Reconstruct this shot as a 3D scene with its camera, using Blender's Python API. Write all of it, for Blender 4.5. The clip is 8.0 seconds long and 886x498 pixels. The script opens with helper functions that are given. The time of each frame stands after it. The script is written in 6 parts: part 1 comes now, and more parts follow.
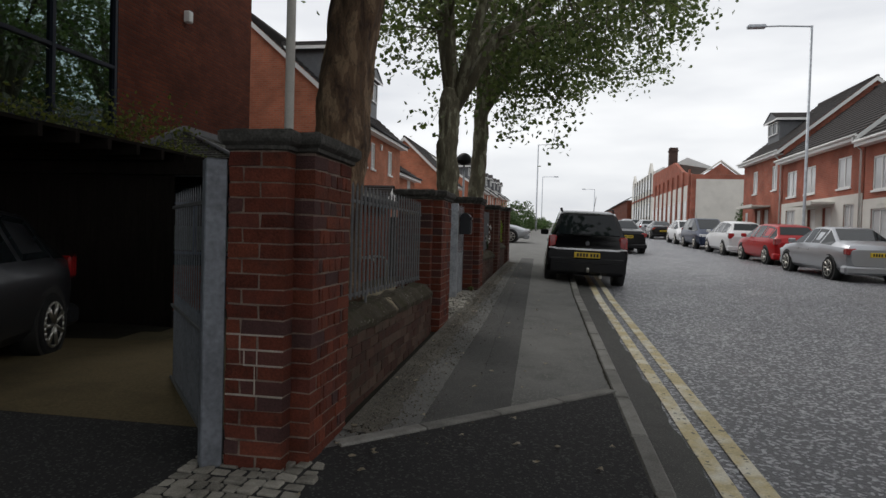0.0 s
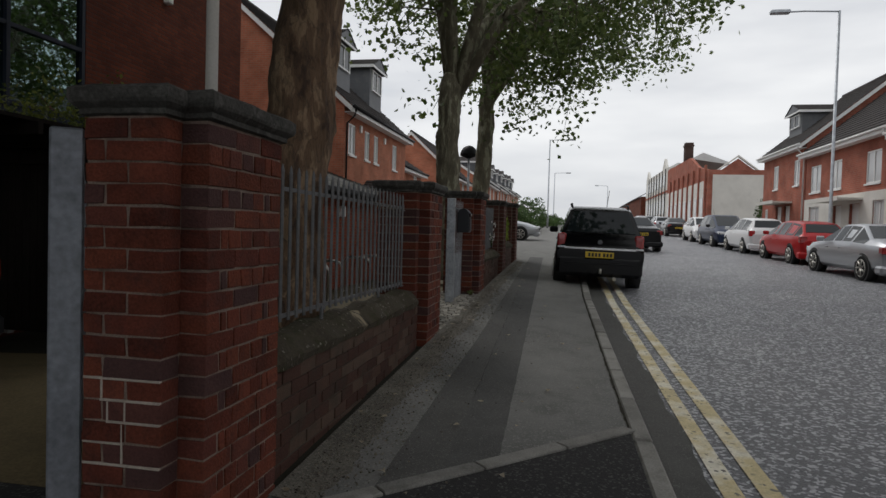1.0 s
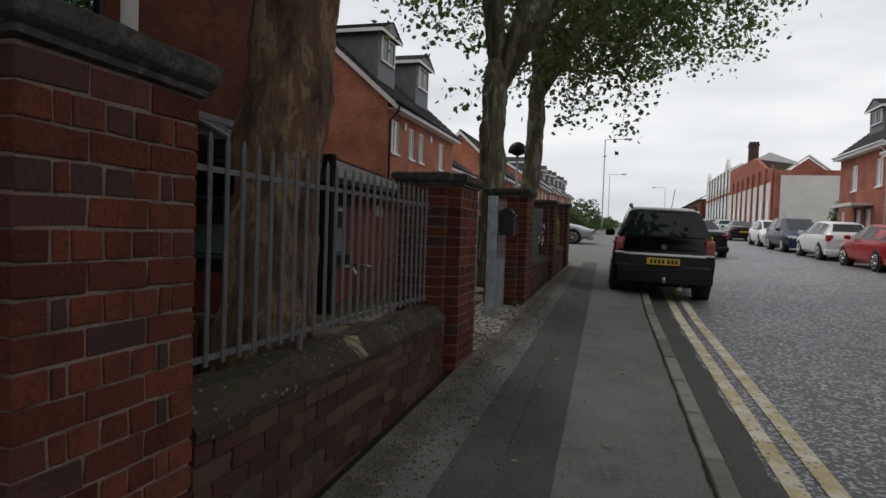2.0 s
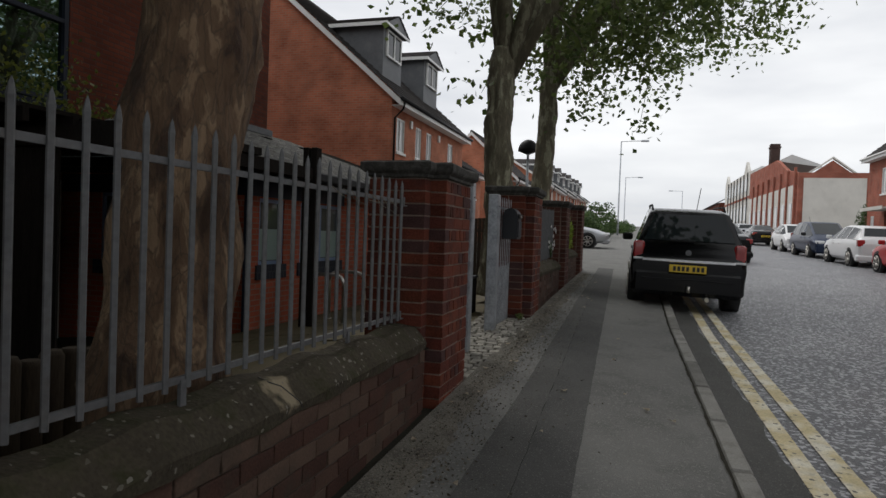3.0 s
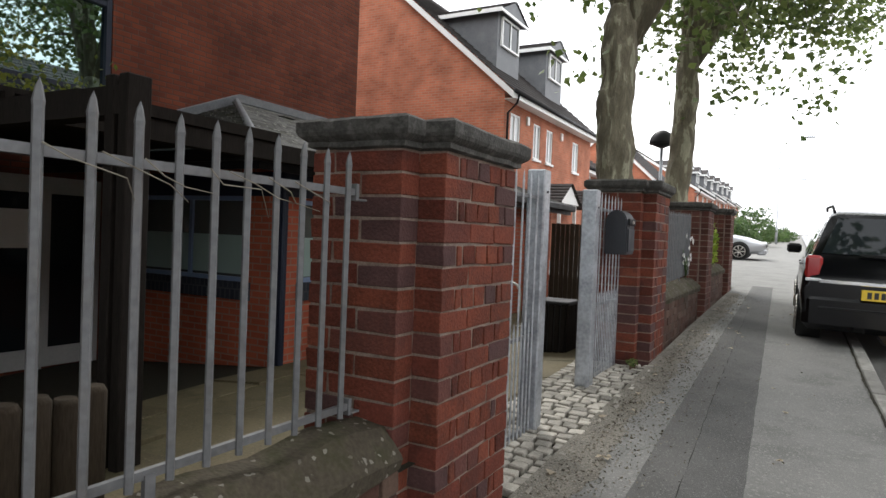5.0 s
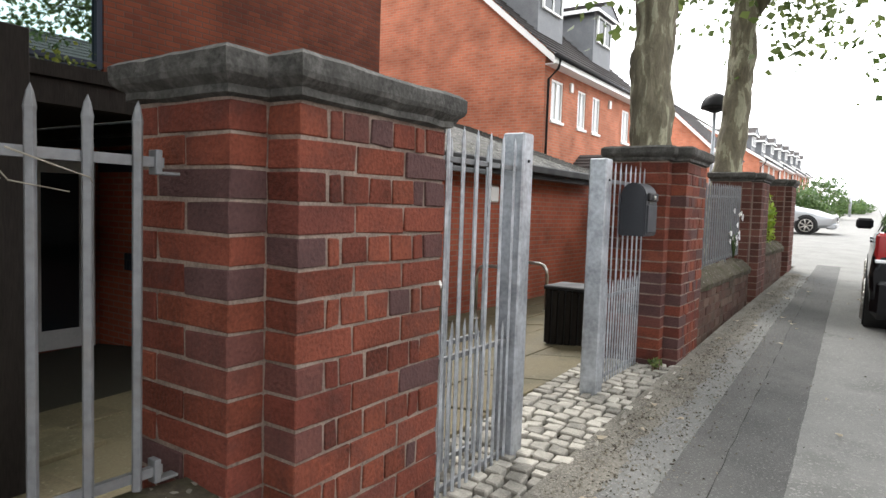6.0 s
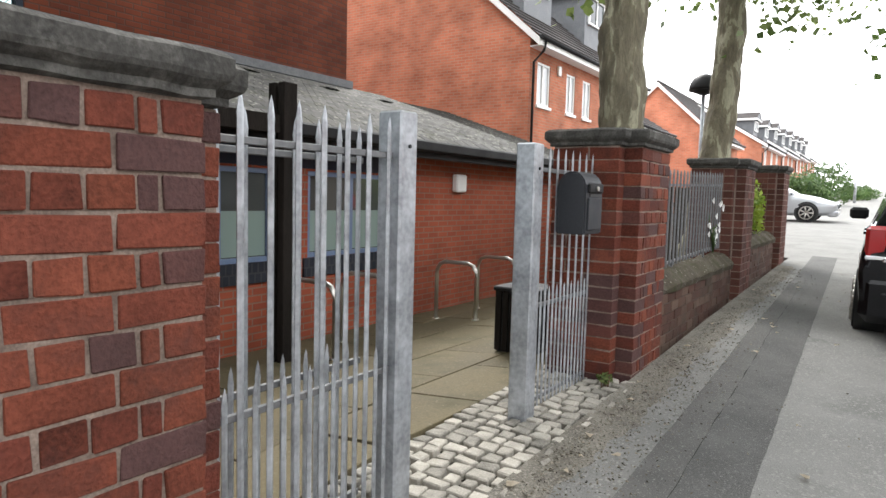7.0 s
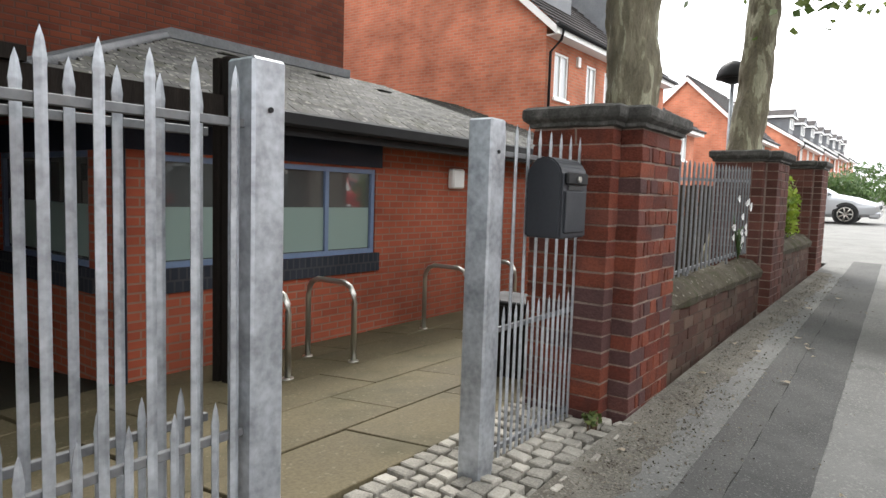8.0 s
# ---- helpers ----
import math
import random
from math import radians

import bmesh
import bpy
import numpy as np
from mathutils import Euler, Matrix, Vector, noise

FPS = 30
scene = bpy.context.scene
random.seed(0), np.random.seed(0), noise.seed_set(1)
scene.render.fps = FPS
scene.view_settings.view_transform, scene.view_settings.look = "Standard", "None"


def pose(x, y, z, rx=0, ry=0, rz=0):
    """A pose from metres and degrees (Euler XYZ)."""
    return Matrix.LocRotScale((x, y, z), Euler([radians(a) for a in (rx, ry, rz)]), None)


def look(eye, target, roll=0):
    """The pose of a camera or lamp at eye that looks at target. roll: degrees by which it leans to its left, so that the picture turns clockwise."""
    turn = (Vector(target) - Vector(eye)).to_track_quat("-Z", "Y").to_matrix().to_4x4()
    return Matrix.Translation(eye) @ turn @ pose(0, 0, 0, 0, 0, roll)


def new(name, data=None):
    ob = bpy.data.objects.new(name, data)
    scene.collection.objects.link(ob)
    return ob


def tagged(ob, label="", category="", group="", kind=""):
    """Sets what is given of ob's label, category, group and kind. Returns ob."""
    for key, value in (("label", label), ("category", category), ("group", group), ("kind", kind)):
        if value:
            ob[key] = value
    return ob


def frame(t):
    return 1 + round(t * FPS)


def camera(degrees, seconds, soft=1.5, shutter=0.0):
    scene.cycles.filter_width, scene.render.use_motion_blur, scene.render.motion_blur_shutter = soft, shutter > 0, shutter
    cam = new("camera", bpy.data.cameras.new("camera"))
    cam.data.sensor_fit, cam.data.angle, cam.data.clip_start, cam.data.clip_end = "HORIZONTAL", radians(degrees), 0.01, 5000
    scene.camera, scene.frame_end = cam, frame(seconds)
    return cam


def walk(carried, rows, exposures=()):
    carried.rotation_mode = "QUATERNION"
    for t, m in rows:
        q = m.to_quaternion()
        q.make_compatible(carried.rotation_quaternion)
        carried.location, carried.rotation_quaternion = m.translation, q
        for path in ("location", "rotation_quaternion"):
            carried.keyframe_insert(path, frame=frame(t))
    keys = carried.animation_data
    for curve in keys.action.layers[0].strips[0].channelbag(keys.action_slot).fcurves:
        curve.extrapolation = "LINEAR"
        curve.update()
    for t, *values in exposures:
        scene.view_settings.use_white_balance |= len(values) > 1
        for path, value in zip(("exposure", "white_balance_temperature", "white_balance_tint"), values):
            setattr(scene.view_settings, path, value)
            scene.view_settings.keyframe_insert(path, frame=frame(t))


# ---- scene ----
cam = camera(69.1, 8.0)
PATH = [
    (0, (0.032, 0.239, 1.497), (-0.261, 1.933, 1.455), 1.6),
    (0.5, (0.028, 0.814, 1.535), (-0.232, 2.514, 1.488), 1.6),
    (1, (0.095, 1.368, 1.520), (-0.230, 3.056, 1.469), 1.6),
    (1.5, (0.069, 1.983, 1.522), (-0.343, 3.652, 1.469), 1.7),
    (3, (-0.032, 3.644, 1.526), (-0.529, 5.290, 1.485), 2.1),
    (3.5, (0.003, 4.195, 1.532), (-0.522, 5.833, 1.496), 1.9),
    (4, (-0.075, 4.746, 1.570), (-0.630, 6.374, 1.538), 2.2),
    (4.5, (-0.086, 5.262, 1.584), (-0.731, 6.856, 1.550), 2.1),
    (5, (-0.164, 5.855, 1.589), (-0.996, 7.360, 1.553), 2.3),
    (6.5, (-0.028, 7.202, 1.677), (-0.991, 8.621, 1.541), 1.6),
    (7, (0.023, 7.657, 1.696), (-0.943, 9.074, 1.554), 1.5),
    (7.5, (-0.068, 8.161, 1.689), (-1.034, 9.577, 1.541), 1.7),
    (8, (-0.102, 8.585, 1.674), (-1.127, 9.959, 1.528), 1.8),
]
EXPOSURES = [(0.0, -0.36), (0.4, -0.52), (1.6, -0.52), (2.6, -0.4), (4.2, -0.28), (4.5, 0.0), (5.0, 1.24), (5.6, 1.72), (6.3, 1.93), (7.0, 1.88), (8.0, 1.8)]
walk(cam, [(t, look(eye, target, roll)) for t, eye, target, roll in PATH], EXPOSURES)

# ---- sky and sun: a bright overcast day ----
world = bpy.data.worlds.new("sky")
scene.world = world
world.use_nodes = True
wn, wl = world.node_tree.nodes, world.node_tree.links
wn.clear()
w_out, w_bg = wn.new("ShaderNodeOutputWorld"), wn.new("ShaderNodeBackground")
w_sky, w_noise, w_ramp, w_mix = (wn.new("ShaderNodeTexSky"), wn.new("ShaderNodeTexNoise"), wn.new("ShaderNodeValToRGB"), wn.new("ShaderNodeMix"))
w_map, w_tc = wn.new("ShaderNodeMapping"), wn.new("ShaderNodeTexCoord")
w_sky.sky_type, w_sky.sun_disc = "NISHITA", False
w_sky.sun_elevation, w_sky.sun_rotation = radians(50), radians(-35)
w_map.inputs["Scale"].default_value = (1.0, 1.0, 4.5)
w_noise.inputs["Scale"].default_value, w_noise.inputs["Detail"].default_value = 2.2, 7.0
w_ramp.color_ramp.elements[0].position, w_ramp.color_ramp.elements[1].position = 0.33, 0.66
w_ramp.color_ramp.elements[0].color = (9.0, 9.3, 9.9, 1)
w_ramp.color_ramp.elements[1].color = (13.8, 13.9, 14.0, 1)
w_mix.data_type = "RGBA"
w_mix.inputs["Factor"].default_value = 0.93
wl.new(w_tc.outputs["Generated"], w_map.inputs["Vector"])
wl.new(w_map.outputs["Vector"], w_noise.inputs["Vector"])
wl.new(w_noise.outputs["Fac"], w_ramp.inputs["Fac"])
wl.new(w_sky.outputs["Color"], w_mix.inputs["A"])
wl.new(w_ramp.outputs["Color"], w_mix.inputs["B"])
wl.new(w_mix.outputs["Result"], w_bg.inputs["Color"])
w_bg.inputs["Strength"].default_value = 0.1
wl.new(w_bg.outputs["Background"], w_out.inputs["Surface"])

sun_data = bpy.data.lights.new("sun", "SUN")
sun_data.energy, sun_data.angle, sun_data.color = 1.4, radians(20), (1.0, 0.975, 0.94)
sun = new("sun", sun_data)
sun.matrix_world = look((-11, 15, 22), (0, 0, 0))


# ---- materials ----
def material(name, base, rough=0.8, metal=0.0, vary=0.25, fine=60.0, coarse=3.0, bump=0.25, depth=0.004, tint=None, tint_amount=0.0,
             piece=0.0, island=0.0, gloss=0.5, stain=0.0, stain_colour=(0.03, 0.03, 0.025), stain_scale=1.2, stretch=(1, 1, 1), chips=0.0, chip_scale=60.0, chip_colour=(0.3, 0.3, 0.3), spot=None, tint2=None):
    """A surface with grain and wear at two scales, in metres of the world."""
    m = bpy.data.materials.new(name)
    m.use_nodes = True
    n, l = m.node_tree.nodes, m.node_tree.links
    b = n["Principled BSDF"]
    b.inputs["Metallic"].default_value = metal
    b.inputs["Specular IOR Level"].default_value = gloss if rough < 0.75 else gloss * 0.3
    geo, mapping = n.new("ShaderNodeNewGeometry"), n.new("ShaderNodeMapping")
    mapping.inputs["Scale"].default_value = stretch
    l.new(geo.outputs["Position"], mapping.inputs["Vector"])
    f, c = n.new("ShaderNodeTexNoise"), n.new("ShaderNodeTexNoise")
    f.inputs["Scale"].default_value, f.inputs["Detail"].default_value = fine, 4
    c.inputs["Scale"].default_value, c.inputs["Detail"].default_value = coarse, 5
    for k in (f, c):
        l.new(mapping.outputs["Vector"], k.inputs["Vector"])
    add = n.new("ShaderNodeMath")
    add.operation = "ADD"
    l.new(f.outputs["Fac"], add.inputs[0])
    l.new(c.outputs["Fac"], add.inputs[1])
    value = add.outputs[0]
    for amount, node, socket in ((piece, "ShaderNodeObjectInfo", "Random"), (island, "ShaderNodeNewGeometry", "Random Per Island")):
        if amount:
            info, mul, plus = n.new(node), n.new("ShaderNodeMath"), n.new("ShaderNodeMath")
            mul.operation, plus.operation = "MULTIPLY_ADD", "ADD"
            mul.inputs[1].default_value, mul.inputs[2].default_value = amount, -amount / 2
            l.new(info.outputs[socket], mul.inputs[0])
            l.new(value, plus.inputs[0])
            l.new(mul.outputs[0], plus.inputs[1])
            value = plus.outputs[0]
    ramp = n.new("ShaderNodeMapRange")
    ramp.inputs["From Min"].default_value, ramp.inputs["From Max"].default_value = 0.6, 1.4
    ramp.inputs["To Min"].default_value, ramp.inputs["To Max"].default_value = 1 - vary, 1 + vary
    ramp.clamp = False
    l.new(value, ramp.inputs["Value"])
    mulc = n.new("ShaderNodeVectorMath")
    mulc.operation = "SCALE"
    l.new(ramp.outputs["Result"], mulc.inputs["Scale"])
    colour = None
    if tint:
        mix = n.new("ShaderNodeMix")
        mix.data_type = "RGBA"
        mix.inputs["A"].default_value, mix.inputs["B"].default_value = (*base, 1), (*tint, 1)
        t = n.new("ShaderNodeMapRange")
        t.inputs["From Min"].default_value, t.inputs["From Max"].default_value = 0.62 - tint_amount * 0.3, 0.72 - tint_amount * 0.2
        if piece:
            info = n.new("ShaderNodeObjectInfo")
            t.inputs["From Min"].default_value, t.inputs["From Max"].default_value = 1 - tint_amount - 0.12, 1 - tint_amount + 0.08
            l.new(info.outputs["Random"], t.inputs["Value"])
        else:
            l.new(c.outputs["Fac"], t.inputs["Value"])
        l.new(t.outputs["Result"], mix.inputs["Factor"])
        colour = mix.outputs["Result"]
        if tint2:
            spin, frac, mix2 = n.new("ShaderNodeMath"), n.new("ShaderNodeMath"), n.new("ShaderNodeMix")
            spin.operation, frac.operation, mix2.data_type = "MULTIPLY", "FRACT", "RGBA"
            spin.inputs[1].default_value = 17.3
            l.new(n.new("ShaderNodeObjectInfo").outputs["Random"], spin.inputs[0])
            l.new(spin.outputs[0], frac.inputs[0])
            l.new(frac.outputs[0], mix2.inputs["Factor"])
            mix2.inputs["A"].default_value, mix2.inputs["B"].default_value = (*base, 1), (*tint2, 1)
            l.new(mix2.outputs["Result"], mix.inputs["A"])
        l.new(colour, mulc.inputs[0])
    else:
        mulc.inputs[0].default_value = base
    out = mulc.outputs[0]
    if stain:
        s, st, mix = n.new("ShaderNodeTexNoise"), n.new("ShaderNodeMapRange"), n.new("ShaderNodeMix")
        s.inputs["Scale"].default_value, s.inputs["Detail"].default_value = stain_scale, 8
        s.inputs["Roughness"].default_value = 0.65
        l.new(geo.outputs["Position"], s.inputs["Vector"])
        st.inputs["From Min"].default_value, st.inputs["From Max"].default_value = 0.5, 0.66
        st.inputs["To Max"].default_value = stain
        l.new(s.outputs["Fac"], st.inputs["Value"])
        mix.data_type = "RGBA"
        l.new(st.outputs["Result"], mix.inputs["Factor"])
        l.new(out, mix.inputs["A"])
        mix.inputs["B"].default_value = (*stain_colour, 1)
        out = mix.outputs["Result"]
    if spot:
        dist, wob, rng_, mix = n.new("ShaderNodeVectorMath"), n.new("ShaderNodeMath"), n.new("ShaderNodeMapRange"), n.new("ShaderNodeMix")
        dist.operation = "DISTANCE"
        l.new(geo.outputs["Position"], dist.inputs[0])
        dist.inputs[1].default_value = spot[0]
        worn = n.new("ShaderNodeTexNoise")
        worn.inputs["Scale"].default_value, worn.inputs["Detail"].default_value = 9, 8
        l.new(geo.outputs["Position"], worn.inputs["Vector"])
        wob.operation = "MULTIPLY_ADD"
        wob.inputs[1].default_value = spot[1] * 2.2
        l.new(worn.outputs["Fac"], wob.inputs[0])
        l.new(dist.outputs["Value"], wob.inputs[2])
        rng_.inputs["From Min"].default_value, rng_.inputs["From Max"].default_value = spot[1] * 1.75, spot[1] * 2.1
        rng_.inputs["To Min"].default_value, rng_.inputs["To Max"].default_value = 1, 0
        l.new(wob.outputs[0], rng_.inputs["Value"])
        mix.data_type = "RGBA"
        l.new(rng_.outputs["Result"], mix.inputs["Factor"])
        l.new(out, mix.inputs["A"])
        mix.inputs["B"].default_value = (*spot[2], 1)
        out = mix.outputs["Result"]
    if chips:
        vo, sepc, th, mix = n.new("ShaderNodeTexVoronoi"), n.new("ShaderNodeSeparateColor"), n.new("ShaderNodeMapRange"), n.new("ShaderNodeMix")
        vo.inputs["Scale"].default_value = chip_scale
        l.new(mapping.outputs["Vector"], vo.inputs["Vector"])
        l.new(vo.outputs["Color"], sepc.inputs[0])
        th.inputs["From Min"].default_value, th.inputs["From Max"].default_value = 1 - chips, 1 - chips * 0.4
        l.new(sepc.outputs[0], th.inputs["Value"])
        mix.data_type = "RGBA"
        l.new(th.outputs["Result"], mix.inputs["Factor"])
        l.new(out, mix.inputs["A"])
        mix.inputs["B"].default_value = (*chip_colour, 1)
        out = mix.outputs["Result"]
    l.new(out, b.inputs["Base Color"])
    rr = n.new("ShaderNodeMapRange")
    rr.inputs["From Min"].default_value, rr.inputs["From Max"].default_value = 0.3, 0.7
    rr.inputs["To Min"].default_value, rr.inputs["To Max"].default_value = max(0.02, rough - 0.1), min(1, rough + 0.1)
    l.new(c.outputs["Fac"], rr.inputs["Value"])
    l.new(rr.outputs["Result"], b.inputs["Roughness"])
    if bump:
        bm_ = n.new("ShaderNodeBump")
        bm_.inputs["Strength"].default_value, bm_.inputs["Distance"].default_value = bump, depth
        l.new(f.outputs["Fac"], bm_.inputs["Height"])
        l.new(bm_.outputs["Normal"], b.inputs["Normal"])
    return m


def brickwork(name, base, dark, mortar, width=0.225, row=0.075, size=0.01, bias=-0.35):
    """Far or plain brickwork: courses run level, along x or y."""
    m = bpy.data.materials.new(name)
    m.use_nodes = True
    n, l = m.node_tree.nodes, m.node_tree.links
    b = n["Principled BSDF"]
    geo, sep, add, comb = n.new("ShaderNodeNewGeometry"), n.new("ShaderNodeSeparateXYZ"), n.new("ShaderNodeMath"), n.new("ShaderNodeCombineXYZ")
    l.new(geo.outputs["Position"], sep.inputs[0])
    l.new(sep.outputs["X"], add.inputs[0])
    l.new(sep.outputs["Y"], add.inputs[1])
    l.new(add.outputs[0], comb.inputs["X"])
    l.new(sep.outputs["Z"], comb.inputs["Y"])
    brick = n.new("ShaderNodeTexBrick")
    brick.inputs["Scale"].default_value = 1.0
    brick.inputs["Brick Width"].default_value, brick.inputs["Row Height"].default_value = width, row
    brick.inputs["Mortar Size"].default_value, brick.inputs["Mortar Smooth"].default_value = size, 0.3
    brick.inputs["Bias"].default_value = bias
    brick.inputs["Color1"].default_value, brick.inputs["Color2"].default_value, brick.inputs["Mortar"].default_value = (*base, 1), (*dark, 1), (*mortar, 1)
    l.new(comb.outputs[0], brick.inputs["Vector"])
    noise_, mix, rng = n.new("ShaderNodeTexNoise"), n.new("ShaderNodeVectorMath"), n.new("ShaderNodeMapRange")
    noise_.inputs["Scale"].default_value, noise_.inputs["Detail"].default_value = 1.3, 8
    l.new(geo.outputs["Position"], noise_.inputs["Vector"])
    rng.inputs["From Min"].default_value, rng.inputs["From Max"].default_value = 0.3, 0.7
    rng.inputs["To Min"].default_value, rng.inputs["To Max"].default_value = 0.72, 1.25
    l.new(noise_.outputs["Fac"], rng.inputs["Value"])
    mix.operation = "SCALE"
    l.new(brick.outputs["Color"], mix.inputs[0])
    l.new(rng.outputs["Result"], mix.inputs["Scale"])
    l.new(mix.outputs[0], b.inputs["Base Color"])
    b.inputs["Roughness"].default_value, b.inputs["Specular IOR Level"].default_value = 0.88, 0.15
    bp = n.new("ShaderNodeBump")
    bp.inputs["Strength"].default_value, bp.inputs["Distance"].default_value, bp.invert = 0.6, 0.006, True
    l.new(brick.outputs["Fac"], bp.inputs["Height"])
    l.new(bp.outputs["Normal"], b.inputs["Normal"])
    return m


def plain(name, base, rough=0.4, metal=0.0, emit=0.0, coat=0.0, alpha_glass=False, specular=0.5):
    m = bpy.data.materials.new(name)
    m.use_nodes = True
    b = m.node_tree.nodes["Principled BSDF"]
    b.inputs["Base Color"].default_value = (*base, 1)
    b.inputs["Roughness"].default_value, b.inputs["Metallic"].default_value = rough, metal
    b.inputs["Coat Weight"].default_value, b.inputs["Coat Roughness"].default_value = coat, 0.03
    b.inputs["Specular IOR Level"].default_value = specular
    if alpha_glass:
        b.inputs["Transmission Weight"].default_value, b.inputs["IOR"].default_value = 1.0, 1.45
    return m


BRICK = material("pier_brick", (0.112, 0.032, 0.022), 0.87, vary=0.42, fine=90, coarse=7, bump=1.0, depth=0.006, tint=(0.062, 0.033, 0.031), tint_amount=0.17, piece=0.6, stain=0.45, stain_colour=(0.05, 0.028, 0.025), stain_scale=5.5, tint2=(0.17, 0.05, 0.029))
BRICK_JOINED = material("pier_brick_joined", (0.1, 0.042, 0.032), 0.85, vary=0.3, fine=90, coarse=6, bump=0.5, island=0.9, stain=0.5, stain_colour=(0.045, 0.03, 0.028), stain_scale=2.5)
BRICK_LOW = material("low_wall_brick", (0.08, 0.042, 0.032), 0.9, vary=0.3, fine=80, coarse=5, bump=0.6, tint=(0.09, 0.06, 0.045), tint_amount=0.35, piece=0.6, stain=0.6, stain_colour=(0.05, 0.045, 0.035), stain_scale=3)
MORTAR = material("mortar", (0.215, 0.168, 0.138), 0.95, vary=0.5, fine=120, coarse=8, bump=0.7, stain=0.65, stain_colour=(0.075, 0.053, 0.043), stain_scale=6)
MORTAR_DARK = material("sooty_mortar", (0.085, 0.068, 0.056), 0.95, vary=0.5, fine=120, coarse=8, bump=0.7, stain=0.5, stain_colour=(0.05, 0.04, 0.034), stain_scale=6)
STONE_CAP = material("dark_cap_stone", (0.062, 0.06, 0.055), 0.9, vary=0.45, fine=70, coarse=9, bump=0.8, depth=0.006, stain=0.5, stain_colour=(0.18, 0.175, 0.16), stain_scale=16)
COPING = material("mossy_coping", (0.066, 0.056, 0.04), 0.92, vary=0.4, fine=60, coarse=7, bump=0.9, depth=0.008, stain=0.85, stain_colour=(0.04, 0.042, 0.02), stain_scale=7, chips=0.03, chip_scale=70, chip_colour=(0.2, 0.19, 0.16), spot=((-1.42, 6.02, 0.85), 0.12, (0.30, 0.25, 0.17)))
WALL_HOUSE = brickwork("orange_house_brick", (0.47, 0.165, 0.095), (0.35, 0.11, 0.062), (0.36, 0.22, 0.155))
WALL_TALL = brickwork("dark_red_brick", (0.15, 0.040, 0.020), (0.095, 0.026, 0.016), (0.085, 0.042, 0.03), bias=-0.1)
WALL_LOW = brickwork("red_brick", (0.33, 0.083, 0.044), (0.24, 0.058, 0.034), (0.25, 0.138, 0.1))
WALL_OPPOSITE = brickwork("terrace_brick", (0.36, 0.10, 0.062), (0.28, 0.075, 0.048), (0.30, 0.2, 0.16))
SOOT_BRICK = brickwork("sooty_brick", (0.075, 0.045, 0.038), (0.05, 0.033, 0.03), (0.065, 0.05, 0.044))
PALE_SHEET = material("pale_roof_sheet", (0.62, 0.62, 0.6), 0.7, vary=0.12, fine=30, coarse=1.5, bump=0.1, stain=0.3, stain_colour=(0.45, 0.44, 0.42), stain_scale=0.8)
TARMAC = material("pavement_tarmac", (0.178, 0.176, 0.166), 0.88, vary=0.32, fine=130, coarse=1.6, bump=0.8, depth=0.005, stain=0.5, stain_colour=(0.095, 0.096, 0.088), stain_scale=1.9, chips=0.14, chip_scale=95, chip_colour=(0.24, 0.237, 0.22))
TARMAC_DARK = material("dark_tarmac", (0.092, 0.091, 0.087), 0.88, vary=0.45, fine=150, coarse=2.2, bump=0.8, depth=0.005, stain=0.4, stain_colour=(0.065, 0.065, 0.062), stain_scale=2.4, chips=0.09, chip_scale=160, chip_colour=(0.16, 0.157, 0.15))
TARMAC_MID = material("older_dark_tarmac", (0.1, 0.098, 0.093), 0.88, vary=0.4, fine=150, coarse=2.2, bump=0.8, depth=0.005, stain=0.4, stain_colour=(0.07, 0.07, 0.064), stain_scale=1.7, chips=0.1, chip_scale=160, chip_colour=(0.17, 0.167, 0.155))
TARMAC_DRIVE = material("drive_tarmac", (0.036, 0.035, 0.035), 0.9, vary=0.35, fine=120, coarse=1.8, bump=0.8, depth=0.005, chips=0.18, chip_scale=80, chip_colour=(0.085, 0.083, 0.08))
GRAVEL_EDGE = material("gritty_edge", (0.155, 0.144, 0.122), 0.95, vary=0.6, fine=95, coarse=3, bump=1.0, depth=0.008, stain=0.55, stain_colour=(0.08, 0.068, 0.052), stain_scale=3.2, chips=0.22, chip_scale=110, chip_colour=(0.22, 0.205, 0.175))
ROAD = material("worn_asphalt", (0.088, 0.089, 0.096), 0.48, vary=0.5, fine=60, coarse=0.8, bump=1.0, depth=0.016, gloss=0.55, chips=0.34, chip_scale=39, chip_colour=(0.43, 0.43, 0.445))
KERB = material("kerb_stone", (0.235, 0.228, 0.21), 0.9, vary=0.35, fine=90, coarse=4, bump=0.6, piece=0.6, stain=0.45, stain_colour=(0.09, 0.085, 0.075), stain_scale=5)
SETT = material("granite_sett", (0.31, 0.29, 0.25), 0.85, vary=0.35, fine=110, coarse=9, bump=0.6, piece=0.7, stain=0.3, stain_scale=6)
GROUT = material("dirt_joint", (0.03, 0.028, 0.02), 0.95, vary=0.4, fine=80, coarse=6, bump=0.6)
FLAG = material("paving_flag", (0.125, 0.104, 0.062), 0.75, vary=0.35, fine=60, coarse=1.5, bump=0.5, piece=0.35, stain=0.75, stain_colour=(0.075, 0.07, 0.04), stain_scale=1.7, chips=0.03, chip_scale=70, chip_colour=(0.17, 0.15, 0.1))
CONCRETE = material("brown_concrete", (0.15, 0.115, 0.062), 0.9, vary=0.35, fine=50, coarse=1.4, bump=0.4, stain=0.5, stain_colour=(0.07, 0.06, 0.04), stain_scale=1.4)
